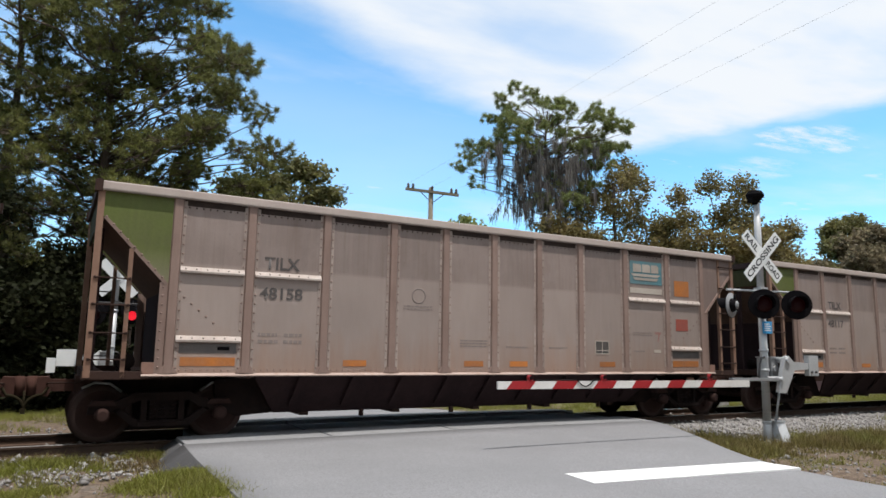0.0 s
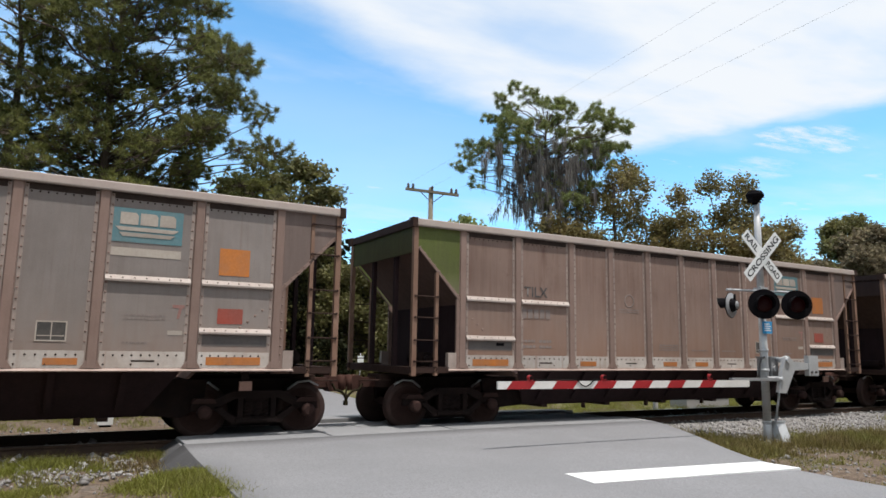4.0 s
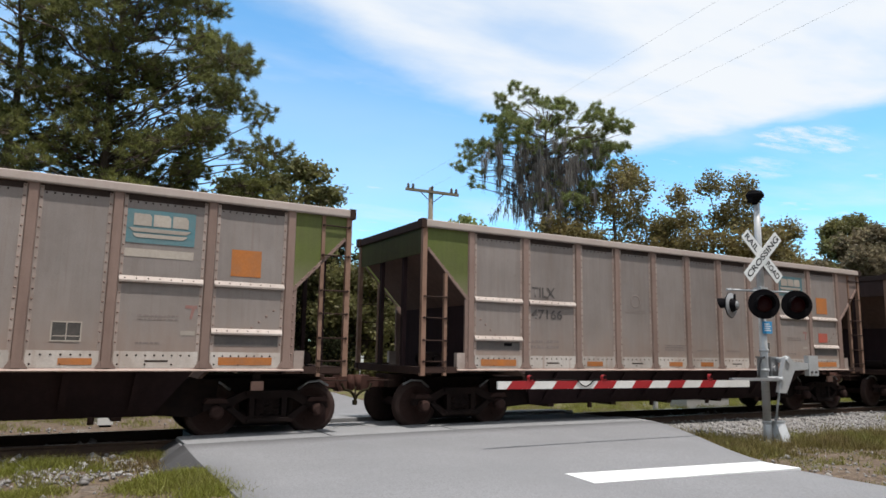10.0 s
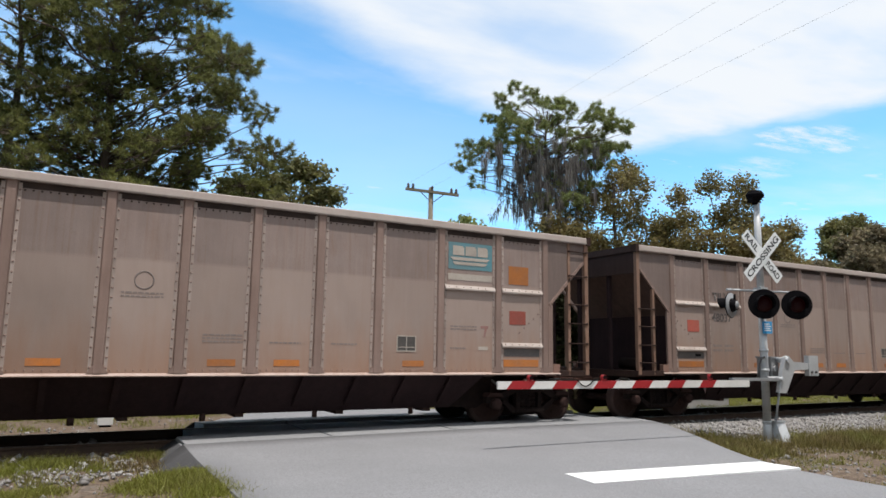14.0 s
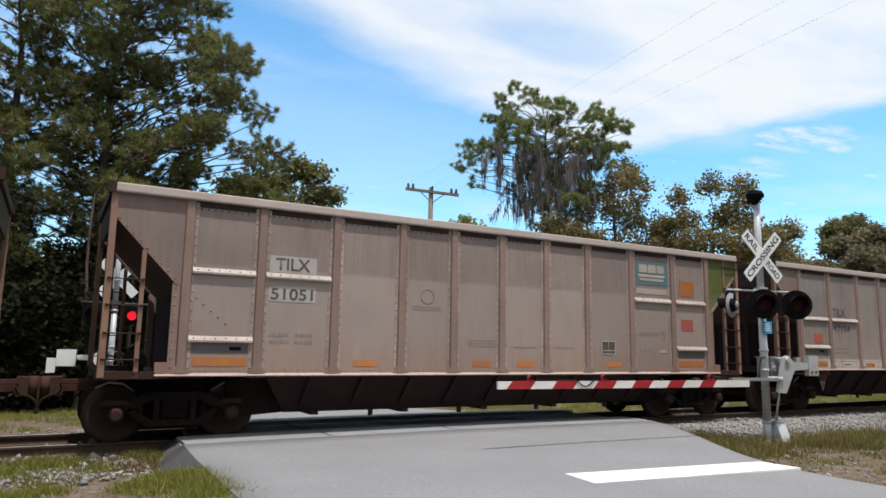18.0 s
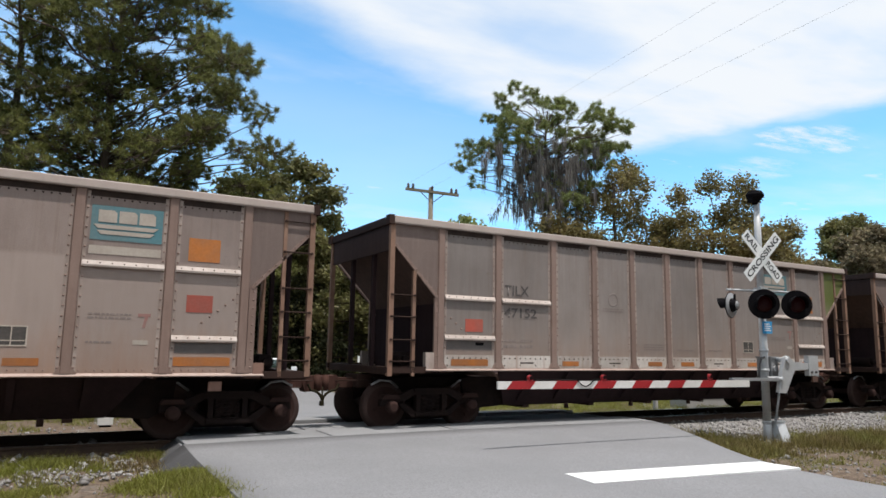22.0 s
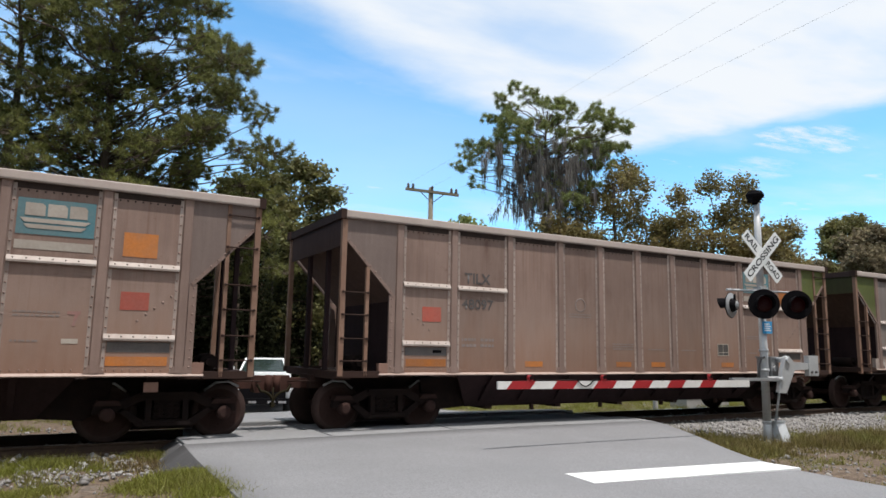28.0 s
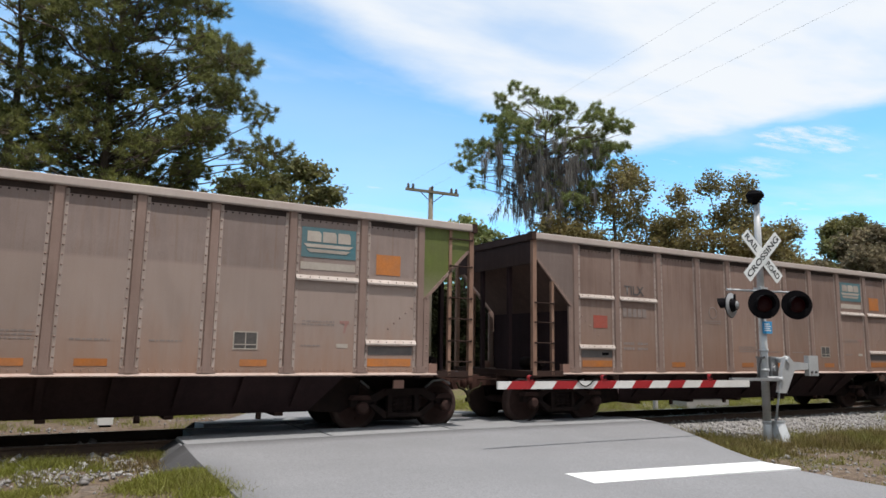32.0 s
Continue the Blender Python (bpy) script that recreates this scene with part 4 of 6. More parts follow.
    box(bm, 3.1, LEN - 3.1, -0.88, 0.88, 0.40, 0.43)
    for k in range(5):
        box(bm, 3.6 + k * 1.85, 3.75 + k * 1.85, -0.9, 0.9, 0.34, 0.40)
    part("hopper_floor", bm, M["rust"], car)
    # writing and marks on both kinds: plain bars where it cannot be read
    yf = -1.5812

    def plate(name, x0, x1, z0, z1, mat, label="", y=yf, th=0.004):
        bm = bmesh.new()
        box(bm, x0, x1, y - th, y, z0, z1)
        return part(name, bm, mat, car, label)

    dz = 0.0 if kind == "B" else 0.16
    yb = yf if kind == "B" else -1.6002
    lo0, lo1 = (1.235, 1.375) if kind == "B" else (1.25, 1.38)
    plate("end_marker", 1.36, 2.22, lo0, lo1, M["orange"], "faded orange strip", yb)
    plate("end_marker", LEN - 2.24, LEN - 1.36, lo0, lo1, M["orange"], "faded orange strip", yb)
    for a in (4.12, 6.65, 7.74, 10.17):
        plate("side_marker", a, a + 0.45, lo0, lo1 - 0.03, M["orange"], "faded orange strip", yb)
    plate("stencil_plate", 10.06, 10.43, 1.53 + dz * 0.5, 1.79 + dz * 0.5, M["boxblack"])
    bm = bmesh.new()
    for x0, x1, z0, z1 in ((10.04, 10.45, 1.79, 1.81), (10.04, 10.45, 1.51, 1.53), (10.04, 10.06, 1.53, 1.79), (10.43, 10.45, 1.53, 1.79), (10.24, 10.255, 1.53, 1.79), (10.07, 10.42, 1.585, 1.60)):
        box(bm, x0, x1, yf - 0.007, yf, z0 + dz * 0.5, z1 + dz * 0.5)
    part("stencil_border", bm, M["cream"], car)
    bm = bmesh.new()
    lathe_y(bm, [(0.15, 0), (0.15, -0.004), (0.128, -0.004), (0.128, 0)], 28, 0, (5.62, yf, 2.57 + dz))
    bmesh.ops.delete(bm, geom=[f for f in bm.faces if len(f.verts) > 4], context="FACES_ONLY")
    part("round_mark", bm, M["faint"], car)
    rng = random.Random(3)
    for x, z, w, rows_ in ((5.3, 2.30 + dz, 0.62, 2), (2.58, 1.62, 0.34, 2), (3.02, 1.62, 0.32, 2), (6.55, 1.62, 0.65, 3), (7.65, 1.62, 0.55, 1), (8.75, 1.62, 0.5, 1), (11.2, 1.95, 0.6, 2), (11.2, 1.58, 0.35, 1)):
        bm = bmesh.new()
        for k in range(rows_):
            xx, h = x, (0.055 if x in (2.58, 3.02) else 0.026)
            while xx < x + w:
                ww = rng.uniform(0.03, 0.09)
                box(bm, xx, min(xx + ww, x + w), yf - 0.003, yf, z + k * h * 2.1, z + k * h * 2.1 + h)
                xx += ww + 0.018
        tagged(part("faded_stencil", bm, M["faint"], car), kind="stuff")
    plate("small_label", 11.85, 12.07, 1.56 + dz, 1.63 + dz, M["cream"])
    bm = bmesh.new()
    box(bm, 11.90, 12.08, yf - 0.004, yf, 1.99 + dz, 2.04 + dz)
    prism_y(bm, [(11.97, 1.82 + dz), (12.01, 1.82 + dz), (12.05, 1.99 + dz), (12.00, 1.99 + dz)], yf - 0.004, yf)
    part("inspection_mark", bm, M["red_faint"], car, "faint red painted mark")
    # sign with plain block shapes
    sx0 = 11.13 if kind == "B" else 10.94
    plate("sign_panel", sx0, sx0 + 1.03, 3.15, 3.69, M["teal"], "faded teal sign panel", th=0.006)
    for nm, (a, c) in (("sign_block", (0.10, 0.36)), ("sign_block", (0.39, 0.65)), ("sign_block", (0.68, 0.92))):
        bm = bmesh.new()
        q0, q1 = sx0 + a, sx0 + c
        prism_y(bm, [(q0, 3.43), (q1, 3.43), (q1, 3.58), (q1 - 0.04, 3.62), (q0, 3.62)], yf - 0.012, yf)
        part(nm, bm, M["cream"], car, "chalky white block")
    for z, s in ((3.33, 0.0), (3.24, 0.05)):
        bm = bmesh.new()
        prism_y(bm, [(sx0 + 0.10 + s, z), (sx0 + 0.90 - s, z), (sx0 + 0.97 - s, z + 0.06), (sx0 + 0.04 + s, z + 0.06)], yf - 0.012, yf)
        part("sign_ribbon", bm, M["cream"], car, "chalky white ribbon")
    plate("sign_strip", sx0, sx0 + 1.03, 2.93, 3.06, M["cream"], "chalky strip below the sign")
    oz = (2.92, 3.30) if kind == "B" else (2.72, 3.17)
    plate("orange_patch", 12.58, 13.08, *oz, M["orange"], "faded orange square")
    for k in range(5):
        for x in (1.36 + k * 0.12, LEN - 1.36 - k * 0.12):
            bm = bmesh.new()
            rivets(bm, [(x, 2.33 - k * 0.10 - dz)], -1.58, -1, 0.024)
            part("bolt", bm, M["post"], car)
    # one dark plate for the grey box and the shadow of the ledge above
    rz = (1.44, 1.60) if kind == "B" else (1.56, 1.74)
    for q0, q1 in ((p[1] + 0.15, p[2] - 0.15), (p[10] + 0.15, p[11] - 0.15)):
        plate("recess_plate", q0, q1, *rz, M["recess"], "dark dusty recess")
    plate("brake_badge", 1.93, 2.12, 1.49 + dz, 1.55 + dz, M["black"], y=yf - 0.004)
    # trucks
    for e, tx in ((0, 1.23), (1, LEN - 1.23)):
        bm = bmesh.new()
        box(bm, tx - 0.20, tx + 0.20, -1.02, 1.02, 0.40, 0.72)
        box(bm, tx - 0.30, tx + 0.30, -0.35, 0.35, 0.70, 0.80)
        # slabs added between the wheels to close the gaps with dark
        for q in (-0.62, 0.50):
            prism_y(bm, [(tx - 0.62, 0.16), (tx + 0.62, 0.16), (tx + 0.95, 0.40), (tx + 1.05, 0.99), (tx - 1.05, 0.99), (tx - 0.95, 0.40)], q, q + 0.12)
        truck = part("truck", bm, M["truck"], car, "cast iron truck coloured dark for the shade under the car")
        for side in (-1, 1):
            ys = flipped(side)
            bm = bmesh.new()
            for pts in ([(-1.10, 0.47), (-1.08, 0.60), (-0.72, 0.66), (-0.42, 0.80), (0.42, 0.80), (0.72, 0.66), (1.08, 0.60), (1.10, 0.47), (0.70, 0.50), (0.38, 0.67), (-0.38, 0.67), (-0.70, 0.50)],
                        [(-0.74, 0.52), (-0.66, 0.56), (-0.36, 0.36), (0.36, 0.36), (0.66, 0.56), (0.74, 0.52), (0.42, 0.25), (-0.42, 0.25)],
                        [(-0.33, 0.36), (-0.24, 0.36), (-0.24, 0.67), (-0.33, 0.67)], [(0.24, 0.36), (0.33, 0.36), (0.33, 0.67), (0.24, 0.67)]):
                prism_y(bm, [(tx + x, z) for x, z in pts[::-1]], *ys(0.95, 1.08))
            box(bm, tx - 0.36, tx + 0.36, *ys(1.08, 1.13), 0.27, 0.33)
            box(bm, tx - 0.40, tx + 0.40, *ys(1.08, 1.12), 0.74, 0.80)
            part("side_frame", bm, M["truck"], truck)
            for q in (-0.16, 0, 0.16):
                bm = bmesh.new()
                chain(bm, [(tx + q + 0.055 * math.cos(w * 1.05), side * 1.0 + 0.055 * math.sin(w * 1.05), 0.335 + 0.0115 * w) for w in range(25)], 0.018, 5)
                part("spring", bm, M["truck"], truck)
            for ax in (-0.889, 0.889):
                bm = bmesh.new()
                lathe_y(bm, [(0.115, 0), (0.115, side * 0.14), (0.07, side * 0.18)], 14, 0, (tx + ax, side * 1.06, 0.457))
                prism_y(bm, [(tx + ax - 0.20, 0.60), (tx + ax + 0.20, 0.60), (tx + ax + 0.15, 0.68), (tx + ax - 0.15, 0.68)], *ys(0.90, 1.12))
                part("axle_box", bm, [M["wheel"]], truck, "rusty axle box")
        for ax in (-0.889, 0.889):
            bm = bmesh.new()
            for side in (-1, 1):
                o = side * 0.72
                lathe_y(bm, [(0.09, side * 0.10 + o), (0.30, side * 0.055 + o), (0.365, side * 0.07 + o)], 28, 0, caps=(True, False))
                lathe_y(bm, [(0.365, side * 0.07 + o), (0.452, side * 0.07 + o), (0.457, side * 0.05 + o), (0.457, -side * 0.03 + o), (0.482, -side * 0.05 + o), (0.365, -side * 0.06 + o), (0.09, -side * 0.06 + o)], 28, 1, caps=(False, True))
                for k in range(4):
                    w = k * math.pi / 2 + 0.3
                    tube(bm, (0.22 * math.cos(w), o + side * 0.06, 0.22 * math.sin(w)), (0.22 * math.cos(w), o + side * 0.095, 0.22 * math.sin(w)), 0.035, n=6)
            tube(bm, (0, -1.0, 0), (0, 1.0, 0), 0.085, n=12)
            ob = part("wheelset", bm, [M["wheel"], M["rim"]], truck, "rust-brown steel wheelset with polished rims")
            ob.matrix_basis = pose(tx + ax, 0, 0.457)
        for ax in (-0.889, 0.889):
            bm = bmesh.new()
            s = 1 if ax > 0 else -1
            chain(bm, [(tx + ax - 0.28 * s, -0.80, 0.80), (tx + ax - 0.1 * s, -0.82, 0.93), (tx + ax + 0.12 * s, -0.82, 0.95), (tx + ax + 0.30 * s, -0.80, 0.86)], 0.022)
            part("brake_hanger", bm, M["backplate"], truck, "grey brake hanger bar")
    return car


shells = {k: car_shell(k) for k in ("A", "B")}

# number, kind, green end (L or R), red square (L or R), white number patch
CARS = {-1: ("", "B", "R", "L", 0), 0: ("48158", "B", "L", "R", 0), 1: ("48117", "B", "L", "R", 0), 2: ("47181", "A", "L", "R", 0), 3: ("", "A", "L", "R", 0),
        4: ("51021", "B", "R", "L", 1), 5: ("48178", "B", "R", "L", 0), 6: ("47221", "A", "R", "L", 0), 7: ("47166", "A", "L", "R", 0), 8: ("48056", "B", "R", "L", 0),
        9: ("48155", "B", "L", "R", 0), 10: ("48037", "B", "R", "L", 0), 11: ("51004", "B", "R", "L", 1), 12: ("51051", "B", "R", "R", 1), 13: ("47154", "A", "R", "L", 0),
        14: ("48039", "B", "L", "R", 0), 15: ("47152", "A", "R", "L", 0), 16: ("47180", "A", "R", "L", 0), 17: ("50992", "B", "L", "R", 1), 18: ("", "B", "L", "R", 0),
        19: ("48097", "B", "R", "L", 0), 20: ("47183", "A", "L", "R", 0), 21: ("48199", "B", "R", "L", 0), 22: ("", "B", "R", "L", 0), 23: ("", "B", "L", "R", 0)}


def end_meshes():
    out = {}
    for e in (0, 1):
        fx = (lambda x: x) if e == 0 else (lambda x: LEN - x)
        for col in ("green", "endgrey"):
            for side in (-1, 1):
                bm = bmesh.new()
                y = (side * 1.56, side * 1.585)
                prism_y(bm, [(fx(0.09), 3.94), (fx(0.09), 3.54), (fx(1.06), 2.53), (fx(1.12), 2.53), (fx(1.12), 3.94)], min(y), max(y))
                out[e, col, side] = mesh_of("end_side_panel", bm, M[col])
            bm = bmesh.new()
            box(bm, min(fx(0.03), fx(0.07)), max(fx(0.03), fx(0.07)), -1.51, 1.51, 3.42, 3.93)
            out[e, col, 0] = mesh_of("end_sheet", bm, M["shadegreen" if col == "green" else "endshade"])
    return out


def dress_cars():
    ends = end_meshes()
    made = {}
    for kind, shell in shells.items():
        keys = [k for k, row in CARS.items() if row[1] == kind]
        for k in keys[1:]:
            made[k] = copy_thing(shell, Matrix())
        made[keys[0]] = shell
    for k, (number, kind, green, red, patch) in CARS.items():
        car = made[k]
        for e, name in ((0, "L"), (1, "R")):
            col = "green" if green == name else "endgrey"
            lab = "faded lime green end panel" if col == "green" else "dusty grey end panel"
            for side in (-1, 1):
                part("end_side_panel", ends[e, col, side], None, car, lab)
            part("end_sheet", ends[e, col, 0], None, car, "green end sheet, coloured darker for the shaded end" if col == "green" else "end sheet coloured dark for the shaded end")
        y, dz = -1.5855, (0.0 if kind == "B" else -0.19)
        if patch:
            for z0, z1 in ((2.835, 3.125), (2.335, 2.60)):
                bm = bmesh.new()
                box(bm, 2.53, 3.37, -1.5852, -1.5812, z0, z1)
                part("number_patch", bm, M["patchwhite"], car, "pale patch behind the lettering")
        w = 0.0 if kind == "B" else 0.05
        part("lettering", text_mesh("lettering", "TILX", 2.63, 3.25, 2.875 + dz, 3.09 + dz, y - 0.003, M["letter"]), None, car, "black lettering")
        if number:
            part("number", text_mesh("number", number, 2.57 + w, 3.32 + w * 2.5, 2.365 + dz * 0.7, 2.565 + dz * 0.7, y - 0.003, M["letter"]), None, car, "black number")
        else:
            bm = bmesh.new()
            for i in range(5):
                box(bm, 2.57 + i * 0.155, 2.69 + i * 0.155, y - 0.003, y, 2.37 + dz * 0.7, 2.56 + dz * 0.7)
            part("faded_number", bm, M["faint"], car)
        bm = bmesh.new()
        x0 = 1.69 if red == "L" else 12.60
        zr = (2.09, 2.37) if kind == "B" else (1.92, 2.17)
        box(bm, x0, x0 + 0.41, -1.586, -1.5812, *zr)
        part("red_patch", bm, M["red"], car, "faded red square")
        tone = "panel_brown" if k in (3, 18, 19, 22) else "panel_grey" if k in (0, 1, 4, 11, 12, 14) else ""
        if tone:
            for ob in car.children:
                if ob.name.startswith("side_panel"):
                    ob.material_slots[0].link = "OBJECT"
                    ob.material_slots[0].material = M[tone]
        tagged(car, {"panel_brown": "rust-brown weathered", "panel_grey": "dusty grey weathered"}.get(tone, "weathered grey-brown" if kind == "B" else "plain grey weathered") + " steel coal hopper car" + (", white number patch" if patch else ", white lower band" if kind == "A" else ", one end green"))
    bm = bmesh.new()
    rng = random.Random(8)
    car = made[16]
    for a0, a1, b0, b1 in ((6.30, 7.28, 1.30, 2.05), (7.42, 8.42, 1.30, 2.10)):
        mid, half = (a0 + a1) / 2, (a1 - a0) / 2
        for k, q in enumerate((1.0, 0.90, 0.62, 0.34, 0.1)):
            pts = [(mid + q * half * math.cos(math.pi * w / 12) + rng.uniform(-0.012, 0.012), -1.6015, b0 + (b1 - b0) * (1 - 0.09 * k) * math.sin(math.pi * w / 12) ** 0.34) for w in range(13)]
            chain(bm, pts, 0.011 if k < 2 else 0.007, 4)
        for k in range(4):
            x = a0 + (a1 - a0) * (0.2 + 0.2 * k)
            chain(bm, [(x, -1.6015, b0 + 0.12), (x + 0.05, -1.6015, b0 + 0.35), (x - 0.02, -1.6015, b0 + 0.6)], 0.007, 4)
    part("spray_drawing", bm, M["graffiti"], car, "grey spray-painted scrawl")
    return made


cars = dress_cars()


# ---- crossing signals ----
def signal_lamp(parent, x, y, z, turn, lens, name="signal_lamp"):
    bm = bmesh.new()
    lathe_y(bm, [(0.275, 0.0), (0.285, 0.008), (0.275, 0.018)], 32)
    tube(bm, (0, 0.018, 0), (0, 0.15, 0), 0.17, 0.10, 14)
    tube(bm, (0, 0.10, 0.05), (0, 0.10, 0.24), 0.025, n=6)
    lamp = part(name, bm, [M["black"]], parent, "black round background plate")
    lamp.matrix_basis = pose(x, y, z, 0, 0, turn)
    bm = bmesh.new()
    n = 18
    for r0, r1 in ((0.165, 0.155),):
        ring = []
        for i in range(n + 1):
            w = math.radians(-25 + 230 * i / n)
            d = -0.30 + 0.14 * abs(i / n - 0.5) * 2
            c, s = math.cos(w), math.sin(w)
            ring.append([bm.verts.new((r * c, yy, r * s)) for r, yy in ((r0, 0), (r0, d), (r1, d), (r1, 0))])
        for p, q in zip(ring, ring[1:]):
            for k in range(4):
                bm.faces.new((p[k], p[(k + 1) % 4], q[(k + 1) % 4], q[k]))
    part("hood", bm, M["black"], lamp, "black half-round hood")
    bm = bmesh.new()
    lathe_y(bm, [(0.15, -0.004), (0.12, -0.030), (0.06, -0.045), (0.01, -0.048)], 24)
    part("lens", bm, M[lens], lamp, "red lens")
    return lamp


def crossing_signal(m, near):
    sig = thing("crossing_signal", "galvanised railroad crossing signal with crossbuck" + (", striped gate arm lowered" if near else " beyond the track"),
                "crossing signal", "crossing signals", m=m)
    sink = -0.085 if near else 0.0
    bm = bmesh.new()
    box(bm, -0.19, 0.24, -0.19, 0.19, -0.40 + sink, 0.018 + sink)
    part("footing", bm, M["concrete"], sig, "pale concrete footing")
    bm = bmesh.new()
    lathe = [(0.14, 0.02), (0.14, 0.04), (0.08, 0.055), (0.077, 0.36), (0.084, 0.38), (0.084, 0.42)]
    for (r0, z0), (r1, z1) in zip(lathe, lathe[1:]):
        tube(bm, (0, 0, z0 + sink), (0, 0, z1 + sink), r0, r1, 14)
    for k in range(4):
        w = k * math.pi / 2 + 0.78
        tube(bm, (0.135 * math.cos(w), 0.135 * math.sin(w), 0.02 + sink), (0.135 * math.cos(w), 0.135 * math.sin(w), 0.09 + sink), 0.018, n=6)
    part("mast_base", bm, M["galv"], sig, "galvanised mast base")
    bm = bmesh.new()
    tube(bm, (0, 0, 0.40 + sink), (0, 0, 2.6), 0.072, 0.070, 16)
    tube(bm, (0, 0, 2.6), (0, 0, 4.52), 0.066, 0.060, 16)
    for z in (1.25, 1.62, 2.55, 3.35):
        tube(bm, (0, 0, z), (0, 0, z + 0.05), 0.085, n=14)
    part("mast", bm, M["galv"], sig, "galvanised steel pole")
    if near:
        bm = bmesh.new()
        prof = [(0.05, 4.46), (0.07, 4.52), (0.15, 4.60), (0.17, 4.66), (0.13, 4.73), (0.03, 4.76)]
        for (r0, z0), (r1, z1) in zip(prof, prof[1:]):
            tube(bm, (-0.03, 0, z0), (-0.03, 0, z1), r0, r1, 16, False)
        box(bm, -0.17, -0.03, -0.06, 0.06, 4.50, 4.60)
        part("bell", bm, M["black"], sig, "dark cast warning bell")
    # crossbuck: two blades, bolted on one another
    for turn, dy, words in ((45, -0.105, (("RAIL", -0.56, -0.16), ("ROAD", 0.16, 0.56))), (-45, -0.118, (("CROSSING", -0.56, 0.56),))):
        bm = bmesh.new()
        prism_y(bm, [(-0.605, -0.10), (-0.59, -0.115), (0.59, -0.115), (0.605, -0.10), (0.605, 0.10), (0.59, 0.115), (-0.59, 0.115), (-0.605, 0.10)], -0.004, 0.004)
        blade = part("crossbuck_blade", bm, M["white"], sig, "white sheet metal blade" + (" with black lettering" if near else ""))
        blade.matrix_basis = pose(-0.03, dy, 3.43, 0, turn, 0)
        if near:
            for word, x0, x1 in words:
                part("lettering", text_mesh("lettering", word, x0, x1, -0.060, 0.060, -0.0062, M["black"]), None, blade, "black lettering")
    bm = bmesh.new()
    tube(bm, (-0.88, -0.02, 2.76), (0.80, -0.02, 2.78), 0.021, n=8)
    box(bm, -0.09, 0.09, -0.09, 0.09, 2.70, 2.84)
    part("lamp_arm", bm, M["galv" if near else "galvdark"], sig, "galvanised cross arm" if near else "dark cross arm")
    if near:
        signal_lamp(sig, -0.15, -0.20, 2.51, -33, "lens")
        signal_lamp(sig, 0.75, -0.16, 2.53, -33, "lens")
        side = signal_lamp(sig, -0.80, -0.02, 2.47, -160, "lens")
        side.matrix_basis = side.matrix_basis @ Matrix.Scale(0.85, 4)
        bm = bmesh.new()
        lathe_y(bm, [(0.272, 0.021), (0.26, 0.032), (0.10, 0.045), (0.09, 0.15), (0.03, 0.17)], 24)
        part("backing", bm, M["backplate"], side, "silver back of the plate")
        bm = bmesh.new()
        box(bm, -0.10, 0.13, -0.105, -0.09, 1.96, 2.19)
        sign = part("information_sign", bm, M["bluesign"], sig, "small blue information sign")
        for k in range(4):
            bm = bmesh.new()
            box(bm, -0.07, 0.10 - 0.03 * (k % 2), -0.108, -0.105, 2.01 + k * 0.04, 2.028 + k * 0.04)
            part("text_bar", bm, M["white"], sign)
    else:
        signal_lamp(sig, 0.42, -0.18, 2.62, 0, "lens")
        signal_lamp(sig, -0.42, -0.18, 2.62, 0, "lens")
        signal_lamp(sig, 0.47, 0.16, 2.45, 172, "lens")
        lit = signal_lamp(sig, -0.42, 0.16, 2.45, 172, "lensglow")
        lit.matrix_basis = lit.matrix_basis @ Matrix.Scale(0.78, 4)
    # gate machine and its loop of conduit
    bm = bmesh.new()
    chain(bm, [(-0.06, -0.06, 1.52), (-0.17, -0.09, 1.50), (-0.23, -0.11, 1.38), (-0.31, -0.14, 1.14)], 0.022)
    part("conduit_loop", bm, M["galvdark"], sig, "dark bent conduit")
    bm = bmesh.new()
    box(bm, 0.09, 0.26, -0.08, 0.26, 1.10, 1.50)
    box(bm, 0.075, 0.275, -0.10, 0.28, 1.50, 1.53)
    tube(bm, (0.17, -0.12, 1.30), (0.17, -0.08, 1.30), 0.06, n=12)
    part("gate_machine", bm, M["backplate"], sig, "grey cast machine case")
    bm = bmesh.new()
    prism_y(bm, [(x - 0.17, z) for x, z in ((0.16, 0.88), (0.34, 0.86), (0.58, 1.28), (0.95, 1.30), (0.95, 1.42), (0.56, 1.44), (0.44, 1.55), (0.34, 1.52), (0.20, 1.06))], -0.32, -0.24)
    tube(bm, (0.23, -0.36, 1.47), (0.23, -0.10, 1.47), 0.05, n=8)
    tube(bm, (0.06, -0.36, 1.12), (0.06, -0.10, 1.12), 0.035, n=8)
    part("counterweight_arm", bm, M["galv"] if near else M["white"], sig, "pale cast counterweight arm")
    bm = bmesh.new()
    box(bm, *((0.77, 1.02) if near else (0.80, 1.24)), -0.33, -0.23, 1.18 if near else 1.14, 1.56)
    plate = part("counterweight", bm, M["galv"] if near else M["white"], sig, "pale counterweight plates")
    for k in range(2):
        bm = bmesh.new()
        tube(bm, (0.84 + 0.11 * k, -0.345, 1.25), (0.84 + 0.11 * k, -0.33, 1.25), 0.025, n=6)
        part("bolt", bm, M["galvdark"], plate)
    if not near:
        bm = bmesh.new()
        box(bm, 1.244, 1.44, -0.30, -0.12, 0.98, 1.34)
        part("counterweight", bm, M["white"], sig, "pale counterweight plates")
    bm = bmesh.new()
    box(bm, -1.10, 0.30, -0.30, -0.20, 1.09, 1.14)
    tube(bm, (-0.2, -0.22, 1.12), (0.25, -0.22, 1.12), 0.05, n=10)
